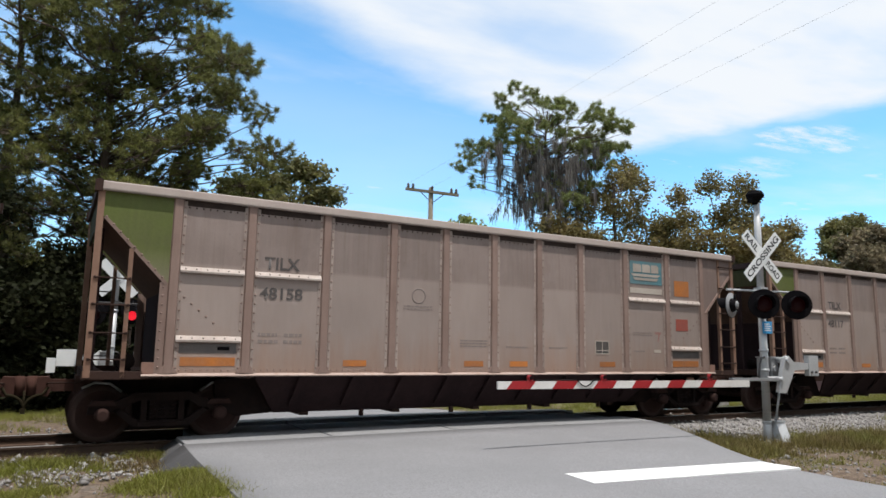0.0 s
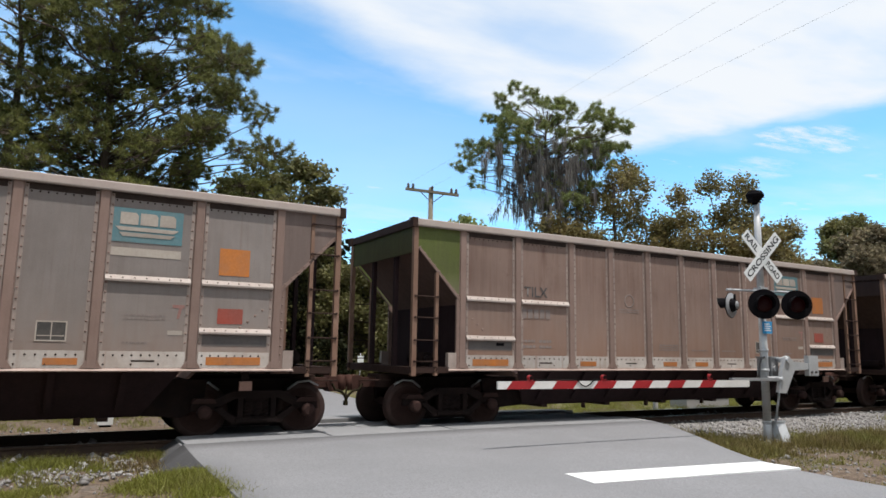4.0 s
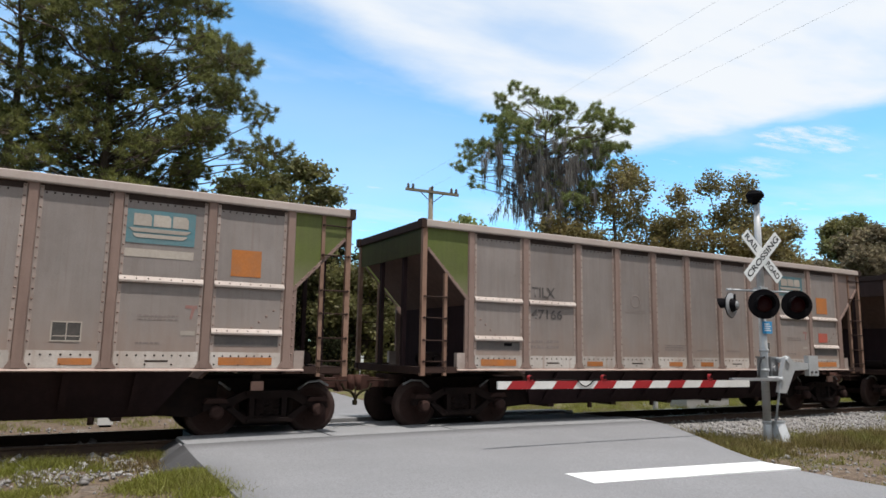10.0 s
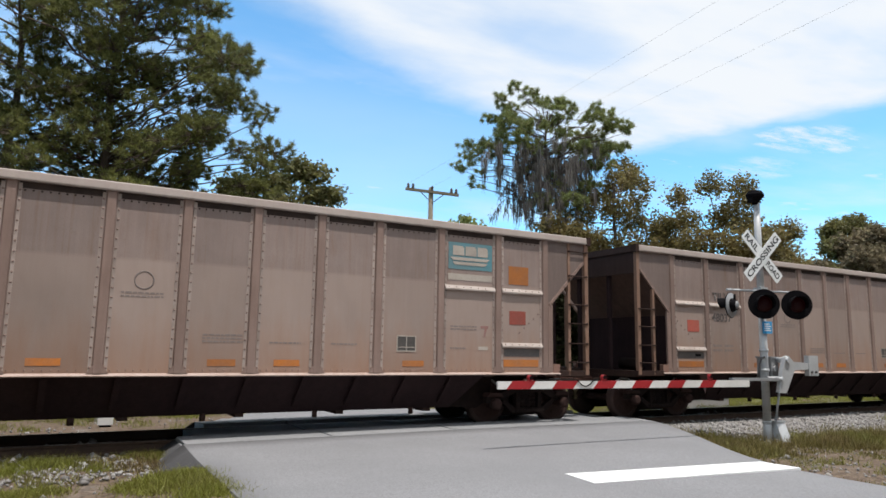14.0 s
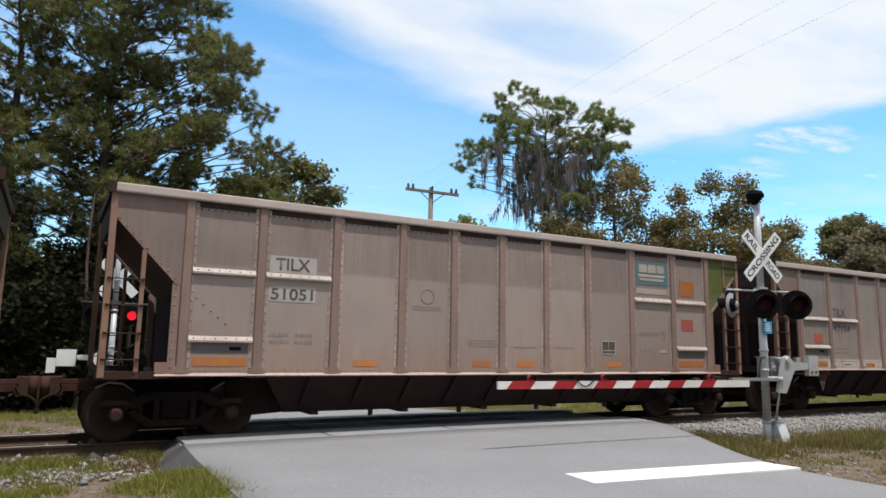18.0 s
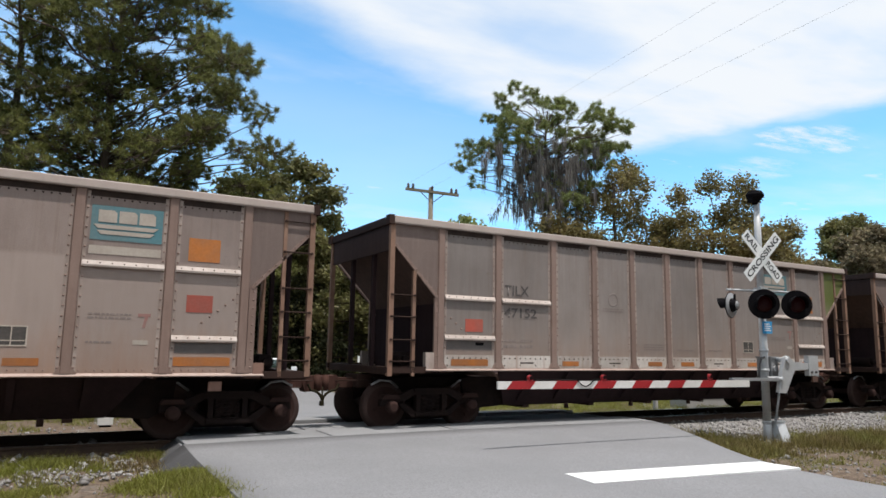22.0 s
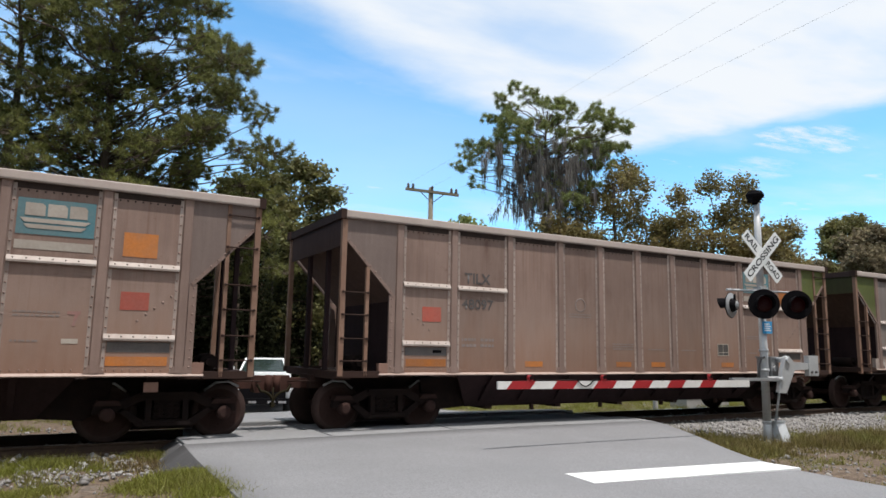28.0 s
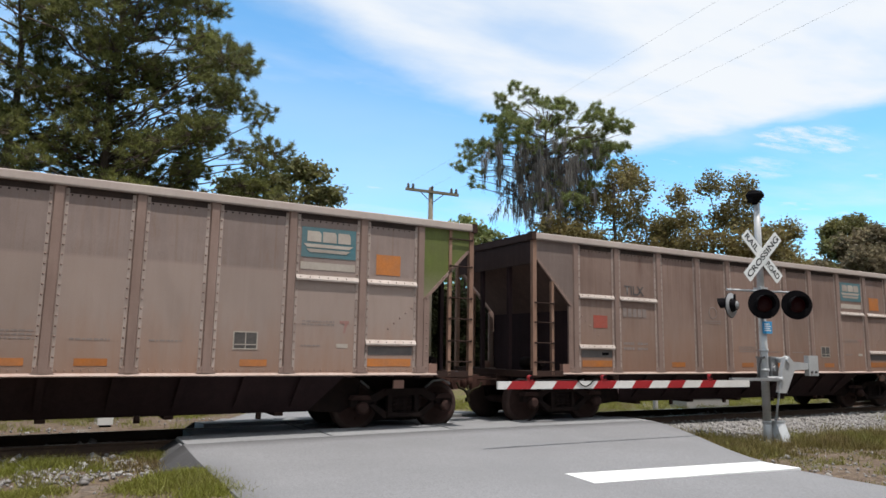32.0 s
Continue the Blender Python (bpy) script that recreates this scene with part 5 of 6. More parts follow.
    part("arm_bracket", bm, M["backplate"], sig, "grey gate arm bracket")
    bm = bmesh.new()
    tube(bm, (0.26, -0.10, 1.0), (0.16, -0.05, 0.40 + sink), 0.022, n=8)
    part("conduit", bm, M["galv"], sig)
    bm = bmesh.new()
    prism_x(bm, [(-0.25, 0.03 + sink), (0.06, 0.03 + sink), (0.06, 0.40 + sink), (-0.10, 0.40 + sink)], 0.11, 0.33)
    box(bm, 0.095, 0.345, -0.12, 0.08, 0.40 + sink, 0.425 + sink)
    for q in (-0.16, 0.26):
        box(bm, q, q + 0.10, -0.20, -0.10, sink, 0.06 + sink)
    part("junction_box", bm, M["silver"], sig, "bright silver junction box with a sloping lid")
    if near:
        bm = bmesh.new()
        a = [bm.verts.new(v) for v in ((-6.36, -0.42, 1.032), (-1.02, -0.42, 0.997), (-1.02, -0.42, 1.115), (-6.36, -0.42, 1.138))]
        c = [bm.verts.new((v.co.x, v.co.y + 0.034, v.co.z)) for v in a]
        bm.faces.new(a), bm.faces.new(c[::-1])
        for k in range(4):
            bm.faces.new((a[k], a[(k + 1) % 4], c[(k + 1) % 4], c[k]))
        arm = part("gate_arm", bm, M["stripe_white"], sig, "white gate arm with red diagonal stripes")
        arm.matrix_basis = pose(0, 0, 0, 0, 0, 6.9)
        for k in range(6):
            x = -6.22 + k * 0.807 - 0.13 * (k / 5) ** 2
            bm = bmesh.new()
            zl, zh = 1.030 - 0.0052 * k, 1.139 - 0.0035 * k
            w = 0.41 - 0.015 * k
            prism_y(bm, [(x, zl), (x + w, zl), (x + w + 0.10, zh), (x + 0.10, zh)], -0.424, -0.384)
            part("stripe", bm, M["stripe_red"], arm, "red reflective stripe")
        for x in (-5.80, -4.41, -2.02):
            bm = bmesh.new()
            box(bm, x - 0.035, x + 0.035, -0.42, -0.385, 1.13, 1.155)
            tube(bm, (x, -0.43, 1.185), (x, -0.37, 1.185), 0.038, n=12)
            tube(bm, (x - 0.035, -0.40, 1.145), (x + 0.04, -0.40, 1.155), 0.022, n=8)
            light = part("arm_light", bm, M["stripe_red"], arm, "small red arm light")
            bm = bmesh.new()
            tube(bm, (x, -0.440, 1.185), (x, -0.43, 1.185), 0.030, n=12)
            part("lens", bm, M["lens"], light)
        bm = bmesh.new()
        pts = [(-5.70 + 0.28 * k, -0.40, 1.150 + 0.004 * (k % 2)) for k in range(3)] + [(-4.95 + 0.08 * k, -0.432, 1.15 - 0.10 * math.sin(math.pi * k / 4)) for k in range(5)] + [(-4.5, -0.40, 1.15)]
        chain(bm, pts, 0.010, 5)
        part("cable", bm, M["hose"], arm, "loose black cable")
    return sig


crossing_signal(pose(13.33, 9.55, -0.205, 0, 0, -6.9) @ Matrix.Scale(1.13, 4), True)
crossing_signal(pose(1.36, 19.75, -0.16, 0, 0, 176), False)


# ---- trees ----
RIGHT = Vector((0.871, -0.491, 0.0))
AWAY = Vector((0.491, 0.871, 0.0))


def spray(rng, centres, count, length, width, lift=0.35, droop=0.0):
    """Thin triangles radiating from each centre."""
    n = len(centres) * count
    c = np.repeat(np.asarray(centres, float), count, 0)
    d = rng.normal(size=(n, 3))
    d[:, 2] += lift
    d /= np.linalg.norm(d, axis=1, keepdims=True)
    side = np.cross(d, rng.normal(size=(n, 3)))
    side /= np.linalg.norm(side, axis=1, keepdims=True)
    ln = (length * rng.uniform(0.6, 1.25, n))[:, None]
    wd = (width * rng.uniform(0.7, 1.3, n))[:, None]
    start = c + d * ln * 0.10
    tip = c + d * ln
    tip[:, 2] -= droop * ln[:, 0]
    verts = np.stack([start + side * wd * 0.5, start - side * wd * 0.5, tip], 1).reshape(-1, 3)
    return verts


def leaves(rng, centres, count, spread, size):
    """Small leaf triangles scattered round each centre."""
    n = len(centres) * count
    c = np.repeat(np.asarray(centres, float), count, 0) + rng.normal(size=(n, 3)) * spread
    u = rng.normal(size=(n, 3))
    u[:, 2] *= 0.6
    u /= np.linalg.norm(u, axis=1, keepdims=True)
    v = np.cross(u, rng.normal(size=(n, 3)))
    v /= np.linalg.norm(v, axis=1, keepdims=True)
    s = (size * rng.uniform(0.6, 1.4, n))[:, None]
    return np.stack([c - u * s * 0.6, c + v * s * 0.42, c + u * s * 0.75, c - v * s * 0.42], 1).reshape(-1, 3)


def tri_index(n):
    return np.arange(n).reshape(-1, 3)


def quad_index(n):
    q = np.arange(n).reshape(-1, 4)
    return np.concatenate([q[:, [0, 1, 2]], q[:, [0, 2, 3]]])


def tree(name, label, base, height, lobes, leaf, seed, needle=True, tufts=46, count=16, size=0.34, width=0.035, trunk_r=0.28, lean=0.0, category="tree", group="trees beyond the track", depth=1.6, lift=0.35):
    """lobes: (sideways, height, radius) of the masses of foliage."""
    rng = np.random.default_rng(seed)
    base = Vector(base)
    t = thing(name, label, category, group, m=Matrix.Translation(base))
    bm = bmesh.new()
    pts = [Vector((0, 0, -0.3))] + [RIGHT * (lean * k / 6 + rng.normal() * 0.10) + AWAY * (rng.normal() * 0.1) + Vector((0, 0, height * k / 6)) for k in range(1, 7)]
    for k in range(6):
        tube(bm, pts[k], pts[k + 1], trunk_r * (1 - 0.15 * k), trunk_r * (1 - 0.15 * (k + 1)), 9, False)
    part("trunk", bm, M["bark"], t, "rough brown bark")
    centres = []
    bm = bmesh.new()
    for a, z, r in lobes:
        c = RIGHT * a + AWAY * float(rng.normal() * depth) + Vector((0, 0, z))
        k = max(0.5, min(5.6, (z - 0.25 * abs(a) - 0.8) / height * 6))
        i = int(k)
        root = pts[i].lerp(pts[i + 1], k - i)
        lr = max(0.02, trunk_r * 0.20)
        prev, pr_ = root, lr
        for q in range(1, 5):
            f = q / 4
            nxt = root.lerp(c, f) + Vector((0, 0, -0.10 * abs(a) * math.sin(math.pi * f))) + Vector(rng.normal(size=3) * 0.16 * (f < 1))
            nr = lr * (1 - 0.8 * f)
            tube(bm, prev, nxt, pr_, nr, 5, False)
            prev, pr_ = nxt, nr
        m = int(tufts * (r / 1.1) ** 2)
        o = rng.normal(size=(m, 3))
        o /= np.linalg.norm(o, axis=1, keepdims=True)
        o *= (r * rng.uniform(0.25, 1.0, m) ** 0.6)[:, None]
        o[:, 2] *= 0.72
        p = np.array(c)[None] + o
        centres.append(p)
        for q in p[:: max(1, m // 5)]:
            tube(bm, c, q, lr * 0.22, 0.012, 4, False)
    part("branch_work", bm, M["bark"], t, "forked branches")
    centres = np.concatenate(centres)
    if needle:
        v = spray(rng, centres, count, size, width, lift)
        me = tri_mesh("crown", v, tri_index(len(v)), M[leaf])
    else:
        v = leaves(rng, centres, count, 0.24, size)
        me = tri_mesh("crown", v, quad_index(len(v)), M[leaf])
    part("crown", me, None, t)
    return t


def pine(name, label, base, height, lobes, leaf, seed, per=15, tuft=0.34, needles=44, width=0.034, trunk_r=0.30, depth=1.6, lean=0.0, moss=(), group="trees beyond the track"):
    """A pine whose needles stand in upright brushes at the ends of its twigs. lobes: (sideways, height, radius) of the boughs."""
    rng = np.random.default_rng(seed)
    t = thing(name, label, "tree", group, m=Matrix.Translation(base))
    bm = bmesh.new()
    pts = [Vector((0, 0, -0.3))] + [RIGHT * (lean * k / 8 + rng.normal() * 0.16) + AWAY * (rng.normal() * 0.12) + Vector((0, 0, height * k / 8)) for k in range(1, 9)]
    for k in range(8):
        tube(bm, pts[k], pts[k + 1], trunk_r * (1 - 0.11 * k), trunk_r * (1 - 0.11 * (k + 1)), 9, False)
    part("trunk", bm, M["bark"], t, "rough brown bark")
    bm = bmesh.new()
    centres = []
    for a, z, r in lobes:
        c = RIGHT * a + AWAY * float(rng.normal() * depth) + Vector((0, 0, z))
        k = max(0.5, min(7.6, (z - 0.28 * abs(a) - 0.6) / height * 8))
        i = int(k)
        root = pts[i].lerp(pts[i + 1], k - i)
        lr = 0.018 + trunk_r * 0.03 + 0.005 * (c - root).length
        prev, pr_ = root, lr
        for q in range(1, 6):
            f = q / 5
            nxt = root.lerp(c, f) + Vector((0, 0, 0.05 * abs(a) * math.sin(math.pi * f))) + Vector(rng.normal(size=3) * 0.17 * (f < 1))
            nr = lr * (1 - 0.75 * f)
            tube(bm, prev, nxt, pr_, nr, 5, False)
            prev, pr_ = nxt, nr
        kept = []
        for _ in range(int(per * 6 * r * r)):
            o = rng.normal(size=3)
            o *= r * rng.uniform(0.45, 1.0) / np.linalg.norm(o)
            o[2] = 0.62 * o[2] + 0.10 * r
            if all(np.linalg.norm(o - w) > tuft * 0.72 for w in kept):
                kept.append(o)
            if len(kept) >= per * r * r:
                break
        for o in kept:
            q = c + Vector(o)
            mid = c.lerp(q, 0.55) + Vector((0, 0, -0.10 * r))
            tube(bm, c, mid, lr * 0.3, 0.014, 4, False)
            tube(bm, mid, q, 0.014, 0.008, 4, False)
            centres.append(tuple(q))
    part("branch_work", bm, M["bark"], t, "forked branches")
    v = spray(rng, np.array(centres), needles, tuft, width, 0.55)
    part("crown", tri_mesh("crown", v, tri_index(len(v)), M[leaf]), None, t)
    if moss:
        hang_moss(rng, t, moss, depth)
    return t


def hang_moss(rng, t, moss, depth):
    vs = []
    for a, z, w, n, ln in moss:
        for _ in range(n):
            c = np.array(RIGHT * (a + rng.normal() * w) + AWAY * float(rng.normal() * depth)) + np.array((0, 0, z + rng.normal() * 0.7))
            le = ln * rng.uniform(0.5, 1.2)
            for _ in range(30):
                o = rng.normal(size=2) * 0.15
                p = c + np.array([o[0], o[1], rng.normal() * 0.2])
                g = rng.uniform(0, 6.28)
                sd = np.array([math.cos(g), math.sin(g), 0]) * 0.030
                l2 = le * max(0.15, 1 - 2.2 * float(np.hypot(*o))) * rng.uniform(0.55, 1.0)
                vs += [p + sd, p - sd, p + np.array([rng.normal() * 0.08, rng.normal() * 0.08, -l2])]
    part("hanging_moss", tri_mesh("hanging_moss", np.array(vs), tri_index(len(vs)), M["moss"]), None, t, "grey beards of hanging moss")


def envelope(seed, rows, left, r=(0.9, 1.35), fill=0.75):
    """Lobes row by row: rows of (height, reach to the right)."""
    rng = random.Random(seed)
    out = []
    for z, reach in rows:
        a = left + rng.uniform(0, 1)
        while a < reach - 0.6:
            if rng.random() < fill:
                out.append((a, z + rng.uniform(-0.6, 0.6), rng.uniform(*r)))
            a += rng.uniform(0.9, 1.7)
        out.append((reach - 0.7, z + rng.uniform(-0.3, 0.3), r[0]))
    return out


rows_a = [(5.4, 8.0), (6.6, 8.4), (7.7, 8.3), (8.8, 8.0), (9.9, 7.8), (11.0, 7.6), (12.1, 7.3), (13.2, 6.9), (14.4, 6.6), (15.6, 6.0), (16.8, 5.2), (18.0, 4.6), (19.2, 4.0), (20.4, 3.2), (21.8, 2.0)]
pine("pine_tree", "tall dark green longleaf pine with open ragged crown", (1.34, 32.91, -0.6), 21.5, envelope(2, rows_a, -4.0, r=(0.8, 1.25), fill=1.0) + envelope(31, [(z + 0.5, r_ - 0.8) for z, r_ in rows_a], -4.5, r=(0.7, 1.1), fill=0.78) + envelope(37, [(z, min(r_, 4.2)) for z, r_ in rows_a], -4.5, r=(0.7, 1.1), fill=0.5), "pine", 11, per=22, tuft=0.29, needles=52, depth=2.0)
rows_b = [(4.4, 4.2), (5.8, 4.8), (7.2, 5.2), (8.6, 5.2), (10, 5.0), (11.4, 4.8), (12.8, 4.5), (14.2, 4.2), (15.6, 3.6), (17, 3.0), (18.4, 2.2), (19.8, 1.2)]
pine("pine_tree", "tall shaded pine with dense dark foliage", (-2.3, 34.9, -0.6), 20.0, envelope(5, rows_b, -5.5, r=(0.85, 1.3), fill=0.9), "pine", 12, per=16, tuft=0.29, needles=50, depth=2.6, trunk_r=0.32)
pine("pine_tree", "tall pine behind with thin crown", (-7.5, 33.0, -0.6), 19.0, envelope(7, rows_b[:-3], -5.0, r=(0.8, 1.25), fill=0.85), "pine", 13, per=15, tuft=0.29, needles=50, depth=3.0)
tree("broadleaf_tree", "mid-sized green tree behind the crossing", (12.9, 43.6, 0.6), 11.0,
     [(-2.6, 10.4, 1.3), (-1.2, 11.8, 1.2), (0.5, 12.4, 1.0), (1.2, 11.2, 1.2), (1.9, 12.1, 0.8), (2.7, 11.0, 0.8), (2.0, 9.3, 1.3), (-0.5, 9.4, 1.6), (-3.3, 7.6, 1.6), (-1.2, 7.4, 1.8), (1.0, 7.2, 1.8), (2.2, 7.0, 1.3), (0.2, 4.8, 2.0), (-2.4, 4.8, 1.9), (1.6, 4.4, 1.4), (-3.6, 10.2, 1.0), (2.4, 5.6, 1.1), (-0.6, 2.4, 1.8)],
     "bush", 21, needle=False, tufts=54, count=20, size=0.21, trunk_r=0.25)
# boughs of the mossy pine: the flat top, the two wings, the middle
top_boughs = [(-3.4, 20.8, 0.7), (-2.3, 20.8, 0.8), (-1.2, 21.0, 0.8), (0.0, 20.8, 0.8), (1.2, 20.5, 0.8), (-4.1, 19.4, 0.7), (-2.9, 19.1, 0.9), (-1.4, 19.2, 0.9), (0.2, 19.1, 1.0), (1.6, 19.1, 0.9)]
left_wing = [(-5.9, 17.2, 0.7), (-6.5, 16.4, 0.55), (-6.2, 15.4, 0.5), (-4.8, 17.2, 0.7), (-5.1, 16.2, 0.7), (-5.4, 14.6, 0.45), (-3.8, 17.4, 0.9)]
right_wing = [(2.6, 18.6, 0.8), (3.7, 19.2, 0.75), (4.4, 18.6, 0.8), (5.4, 18.7, 0.65), (5.4, 17.7, 0.55), (3.1, 17.6, 0.8), (3.9, 16.6, 0.9), (4.2, 17.6, 0.8), (4.8, 17.0, 0.6), (2.4, 16.8, 0.8), (3.5, 15.6, 0.7)]
middle = [(-2.0, 17.4, 1.0), (-0.3, 17.3, 1.0), (0.9, 17.6, 0.5), (-1.2, 15.6, 0.9), (2.6, 15.8, 0.8), (0.6, 14.6, 0.9), (-0.4, 12.8, 1.1), (1.6, 12.6, 1.1), (3.0, 13.8, 0.9), (0.4, 10.8, 1.3), (2.4, 10.6, 1.2)]
jit = random.Random(17)
boughs = [(a, z + 0.25, r) for a, z, r in top_boughs] + left_wing + [(a + 0.4, z, r * 1.15) for a, z, r in right_wing] + middle
boughs += [(a * 0.93 + jit.uniform(-0.5, 0.5), z - jit.uniform(0.1, 0.9), r * jit.uniform(0.6, 0.9)) for a, z, r in boughs]
boughs += [(jit.uniform(-3.4, 4.8), jit.uniform(15.6, 19.8), jit.uniform(0.45, 0.8)) for _ in range(28)]
pine("pine_tree", "tall pine hung with grey moss, its crown flat and open", (30.6, 39.0, -0.7), 19.8, boughs, "pine_far", 31, per=19, tuft=0.34, needles=84, width=0.040, trunk_r=0.36, depth=1.2,
     moss=((-4.7, 15.6, 0.12, 4, 2.2), (-3.9, 16.2, 0.15, 3, 1.3), (-3.5, 15.8, 0.16, 9, 3.2), (-2.7, 14.6, 0.15, 5, 1.6), (-1.7, 15.6, 0.25, 14, 3.0), (-0.9, 16.4, 0.5, 22, 2.6), (0.4, 15.8, 0.7, 28, 2.4), (1.9, 15.6, 0.6, 26, 2.4), (3.2, 15.4, 0.6, 14, 2.0), (-0.8, 13.6, 0.8, 34, 2.4), (1.4, 13.4, 1.0, 40, 2.4), (-3.3, 12.6, 0.4, 6, 1.0), (0.4, 11.2, 1.5, 26, 1.8)))
tree("oak_tree", "rust-green oak leaning beside the mossy pine", (33.6, 35.2, 0.3), 13.0,
     [(0.9, 14.9, 0.6), (1.7, 14.5, 0.6), (1.2, 13.8, 0.7), (0.1, 13.6, 0.6), (1.8, 13.3, 0.45), (0.3, 12.5, 0.9), (-0.8, 12.2, 0.8), (1.6, 12.0, 0.8), (2.5, 11.7, 0.6), (1.0, 13.1, 0.7), (2.2, 12.6, 0.5), (-0.3, 13.0, 0.7), (-1.6, 12.0, 0.8), (-1.9, 11.0, 1.0), (0.0, 10.9, 1.2), (1.6, 10.5, 1.1), (3.0, 10.0, 1.0), (-4.4, 9.8, 1.3), (-2.4, 9.0, 1.6), (0.0, 8.4, 1.7), (2.6, 8.2, 1.6), (4.2, 8.6, 1.1), (-4.0, 7.0, 1.6), (-1.2, 6.2, 1.8), (2.0, 6.0, 1.8), (4.0, 6.2, 1.5)],
     "oak", 41, needle=False, tufts=36, count=26, size=0.155, trunk_r=0.30)
tree("oak_tree", "broad olive-brown oak with a loose crown", (37.2, 30.0, -0.7), 11.0,
     [(-2.0, 12.4, 0.9), (-0.6, 12.9, 0.9), (0.9, 12.6, 0.9), (2.2, 12.2, 0.9), (-2.8, 10.6, 1.0), (-1.0, 11.2, 1.2), (0.8, 11.0, 1.2), (2.6, 10.9, 1.1), (3.6, 9.8, 1.0), (-3.2, 9.0, 1.2), (-1.4, 9.2, 1.4), (0.6, 9.0, 1.5), (2.6, 8.8, 1.4), (4.4, 8.6, 1.1), (-3.0, 7.0, 1.5), (-0.6, 7.0, 1.7), (2.0, 6.8, 1.7), (4.4, 6.8, 1.4), (0.4, 5.0, 1.8), (3.2, 4.8, 1.7)],
     "oak", 42, needle=False, tufts=40, count=26, size=0.155, trunk_r=0.30)
tree("oak_tree", "small brownish oak behind the signal", (43.8, 29.8, -0.7), 8.6,
     [(-1.6, 10.0, 1.0), (0.0, 10.6, 1.0), (1.4, 9.8, 1.0), (-2.2, 8.4, 1.2), (0.0, 8.6, 1.4), (2.0, 8.4, 1.2), (3.2, 7.8, 0.9), (-2.0, 6.4, 1.5), (0.6, 6.4, 1.6), (2.6, 6.2, 1.4), (0.2, 4.4, 1.7)],
     "oak", 43, needle=False, tufts=50, count=26, size=0.155, trunk_r=0.24)
tree("broadleaf_tree", "dark rounded tree at the edge of the wood", (70.4, 39.6, -0.7), 14.0,
     [(-1.6, 14.8, 1.5), (0.6, 15.4, 1.6), (2.6, 14.6, 1.5), (-2.6, 12.8, 1.6), (0.2, 13.0, 2.0), (2.8, 12.6, 1.8), (4.8, 13.6, 1.1), (-2.0, 10.6, 1.8), (1.0, 10.4, 2.1), (3.6, 10.2, 1.9), (-4.4, 9.8, 1.4), (-1.0, 8.0, 2.2), (2.6, 7.6, 2.2), (5.4, 8.4, 1.8), (-4.6, 7.0, 1.8)],
     "bush", 51, needle=False, tufts=46, count=26, size=0.23, trunk_r=0.4)
tree("broadleaf_tree", "broad brown-green tree at the edge of the wood", (70.3, 34.5, -0.7), 12.5,
     [(a, z + 1.4, r) for a, z, r in [(-4.2, 11.4, 1.7), (-1.8, 12.2, 1.9), (0.8, 12.6, 2.0), (3.6, 12.2, 2.0), (-5.4, 9.4, 1.8), (-2.6, 9.8, 2.2), (0.8, 10.0, 2.3), (4.2, 9.8, 2.2), (-5.0, 7.0, 2.1), (-1.4, 7.2, 2.4), (2.4, 7.2, 2.4), (-7.6, 9.0, 1.5), (-8.2, 6.8, 1.8), (-3.2, 4.6, 2.3), (1.6, 4.6, 2.4)]],
     "brown_leaf", 52, needle=False, tufts=44, count=26, size=0.23, trunk_r=0.35)
tree("broadleaf_tree", "distant small green tree over the train", (28.4, 47.0, -0.7), 11.0,
     [(-1.2, 11.8, 0.8), (0.0, 12.4, 0.8), (1.0, 11.9, 0.8), (2.2, 11.2, 0.9), (-0.4, 11.0, 1.1), (1.2, 10.4, 1.2), (-1.6, 9.6, 1.2), (0.6, 8.8, 1.5), (2.6, 9.2, 1.2), (-0.6, 6.8, 1.7), (2.0, 6.4, 1.7)],
     "pine_far", 53, needle=False, tufts=46, count=13, size=0.27, trunk_r=0.22)


def shrub(name, label, x, y, w, h, leaf, seed, count=16, size=0.22):
    rng = random.Random(seed)
    lobes = []
    for _ in range(int(8 + w * h * 0.8)):
        a = rng.uniform(-w / 2, w / 2)
        z = rng.uniform(0.5, h * (1 - 0.5 * (2 * a / w) ** 2))
        lobes.append((a, z, rng.uniform(0.7, 1.2)))
    tree(name, label, (x, y, float(ground_z(np.array(x), np.array(y)))), h * 0.8, lobes, leaf, seed, needle=False, tufts=40, count=count, size=size, trunk_r=0.12, category="bush", group="undergrowth beyond the track", depth=1.0)


near_spots = [(-7.5, 31.0, 8, 7.5), (-3.4, 31.5, 7, 6.8), (0.4, 31.5, 6, 6.0), (-1.2, 29.6, 5, 4.5), (2.9, 33.0, 5, 6.5), (4.6, 36.5, 6, 8.6), (7.5, 40.0, 6, 9.6), (-12, 30, 8, 8), (12.6, 40.6, 6, 5.0), (-6.2, 28.6, 6, 8.5), (-2.0, 28.2, 5, 7.0)]
far_spots = [(15.5, 47, 7, 9.5), (19.0, 42.0, 7, 8.2), (23, 45, 6, 5.0), (26.5, 42.0, 6, 6.0), (40.5, 27.5, 6, 5.5), (47, 30, 7, 6), (53, 31, 7, 7), (60, 33, 8, 7.5), (17.0, 39.5, 6, 8.0), (22, 39.5, 7, 7.2), (25.5, 38.5, 7, 7.0), (29, 36.5, 7, 6.6), (32.5, 34, 7, 6.4), (27.5, 42.0, 5, 9.8), (31.0, 41.5, 6, 10.5), (34.0, 38.5, 6, 9.8)]
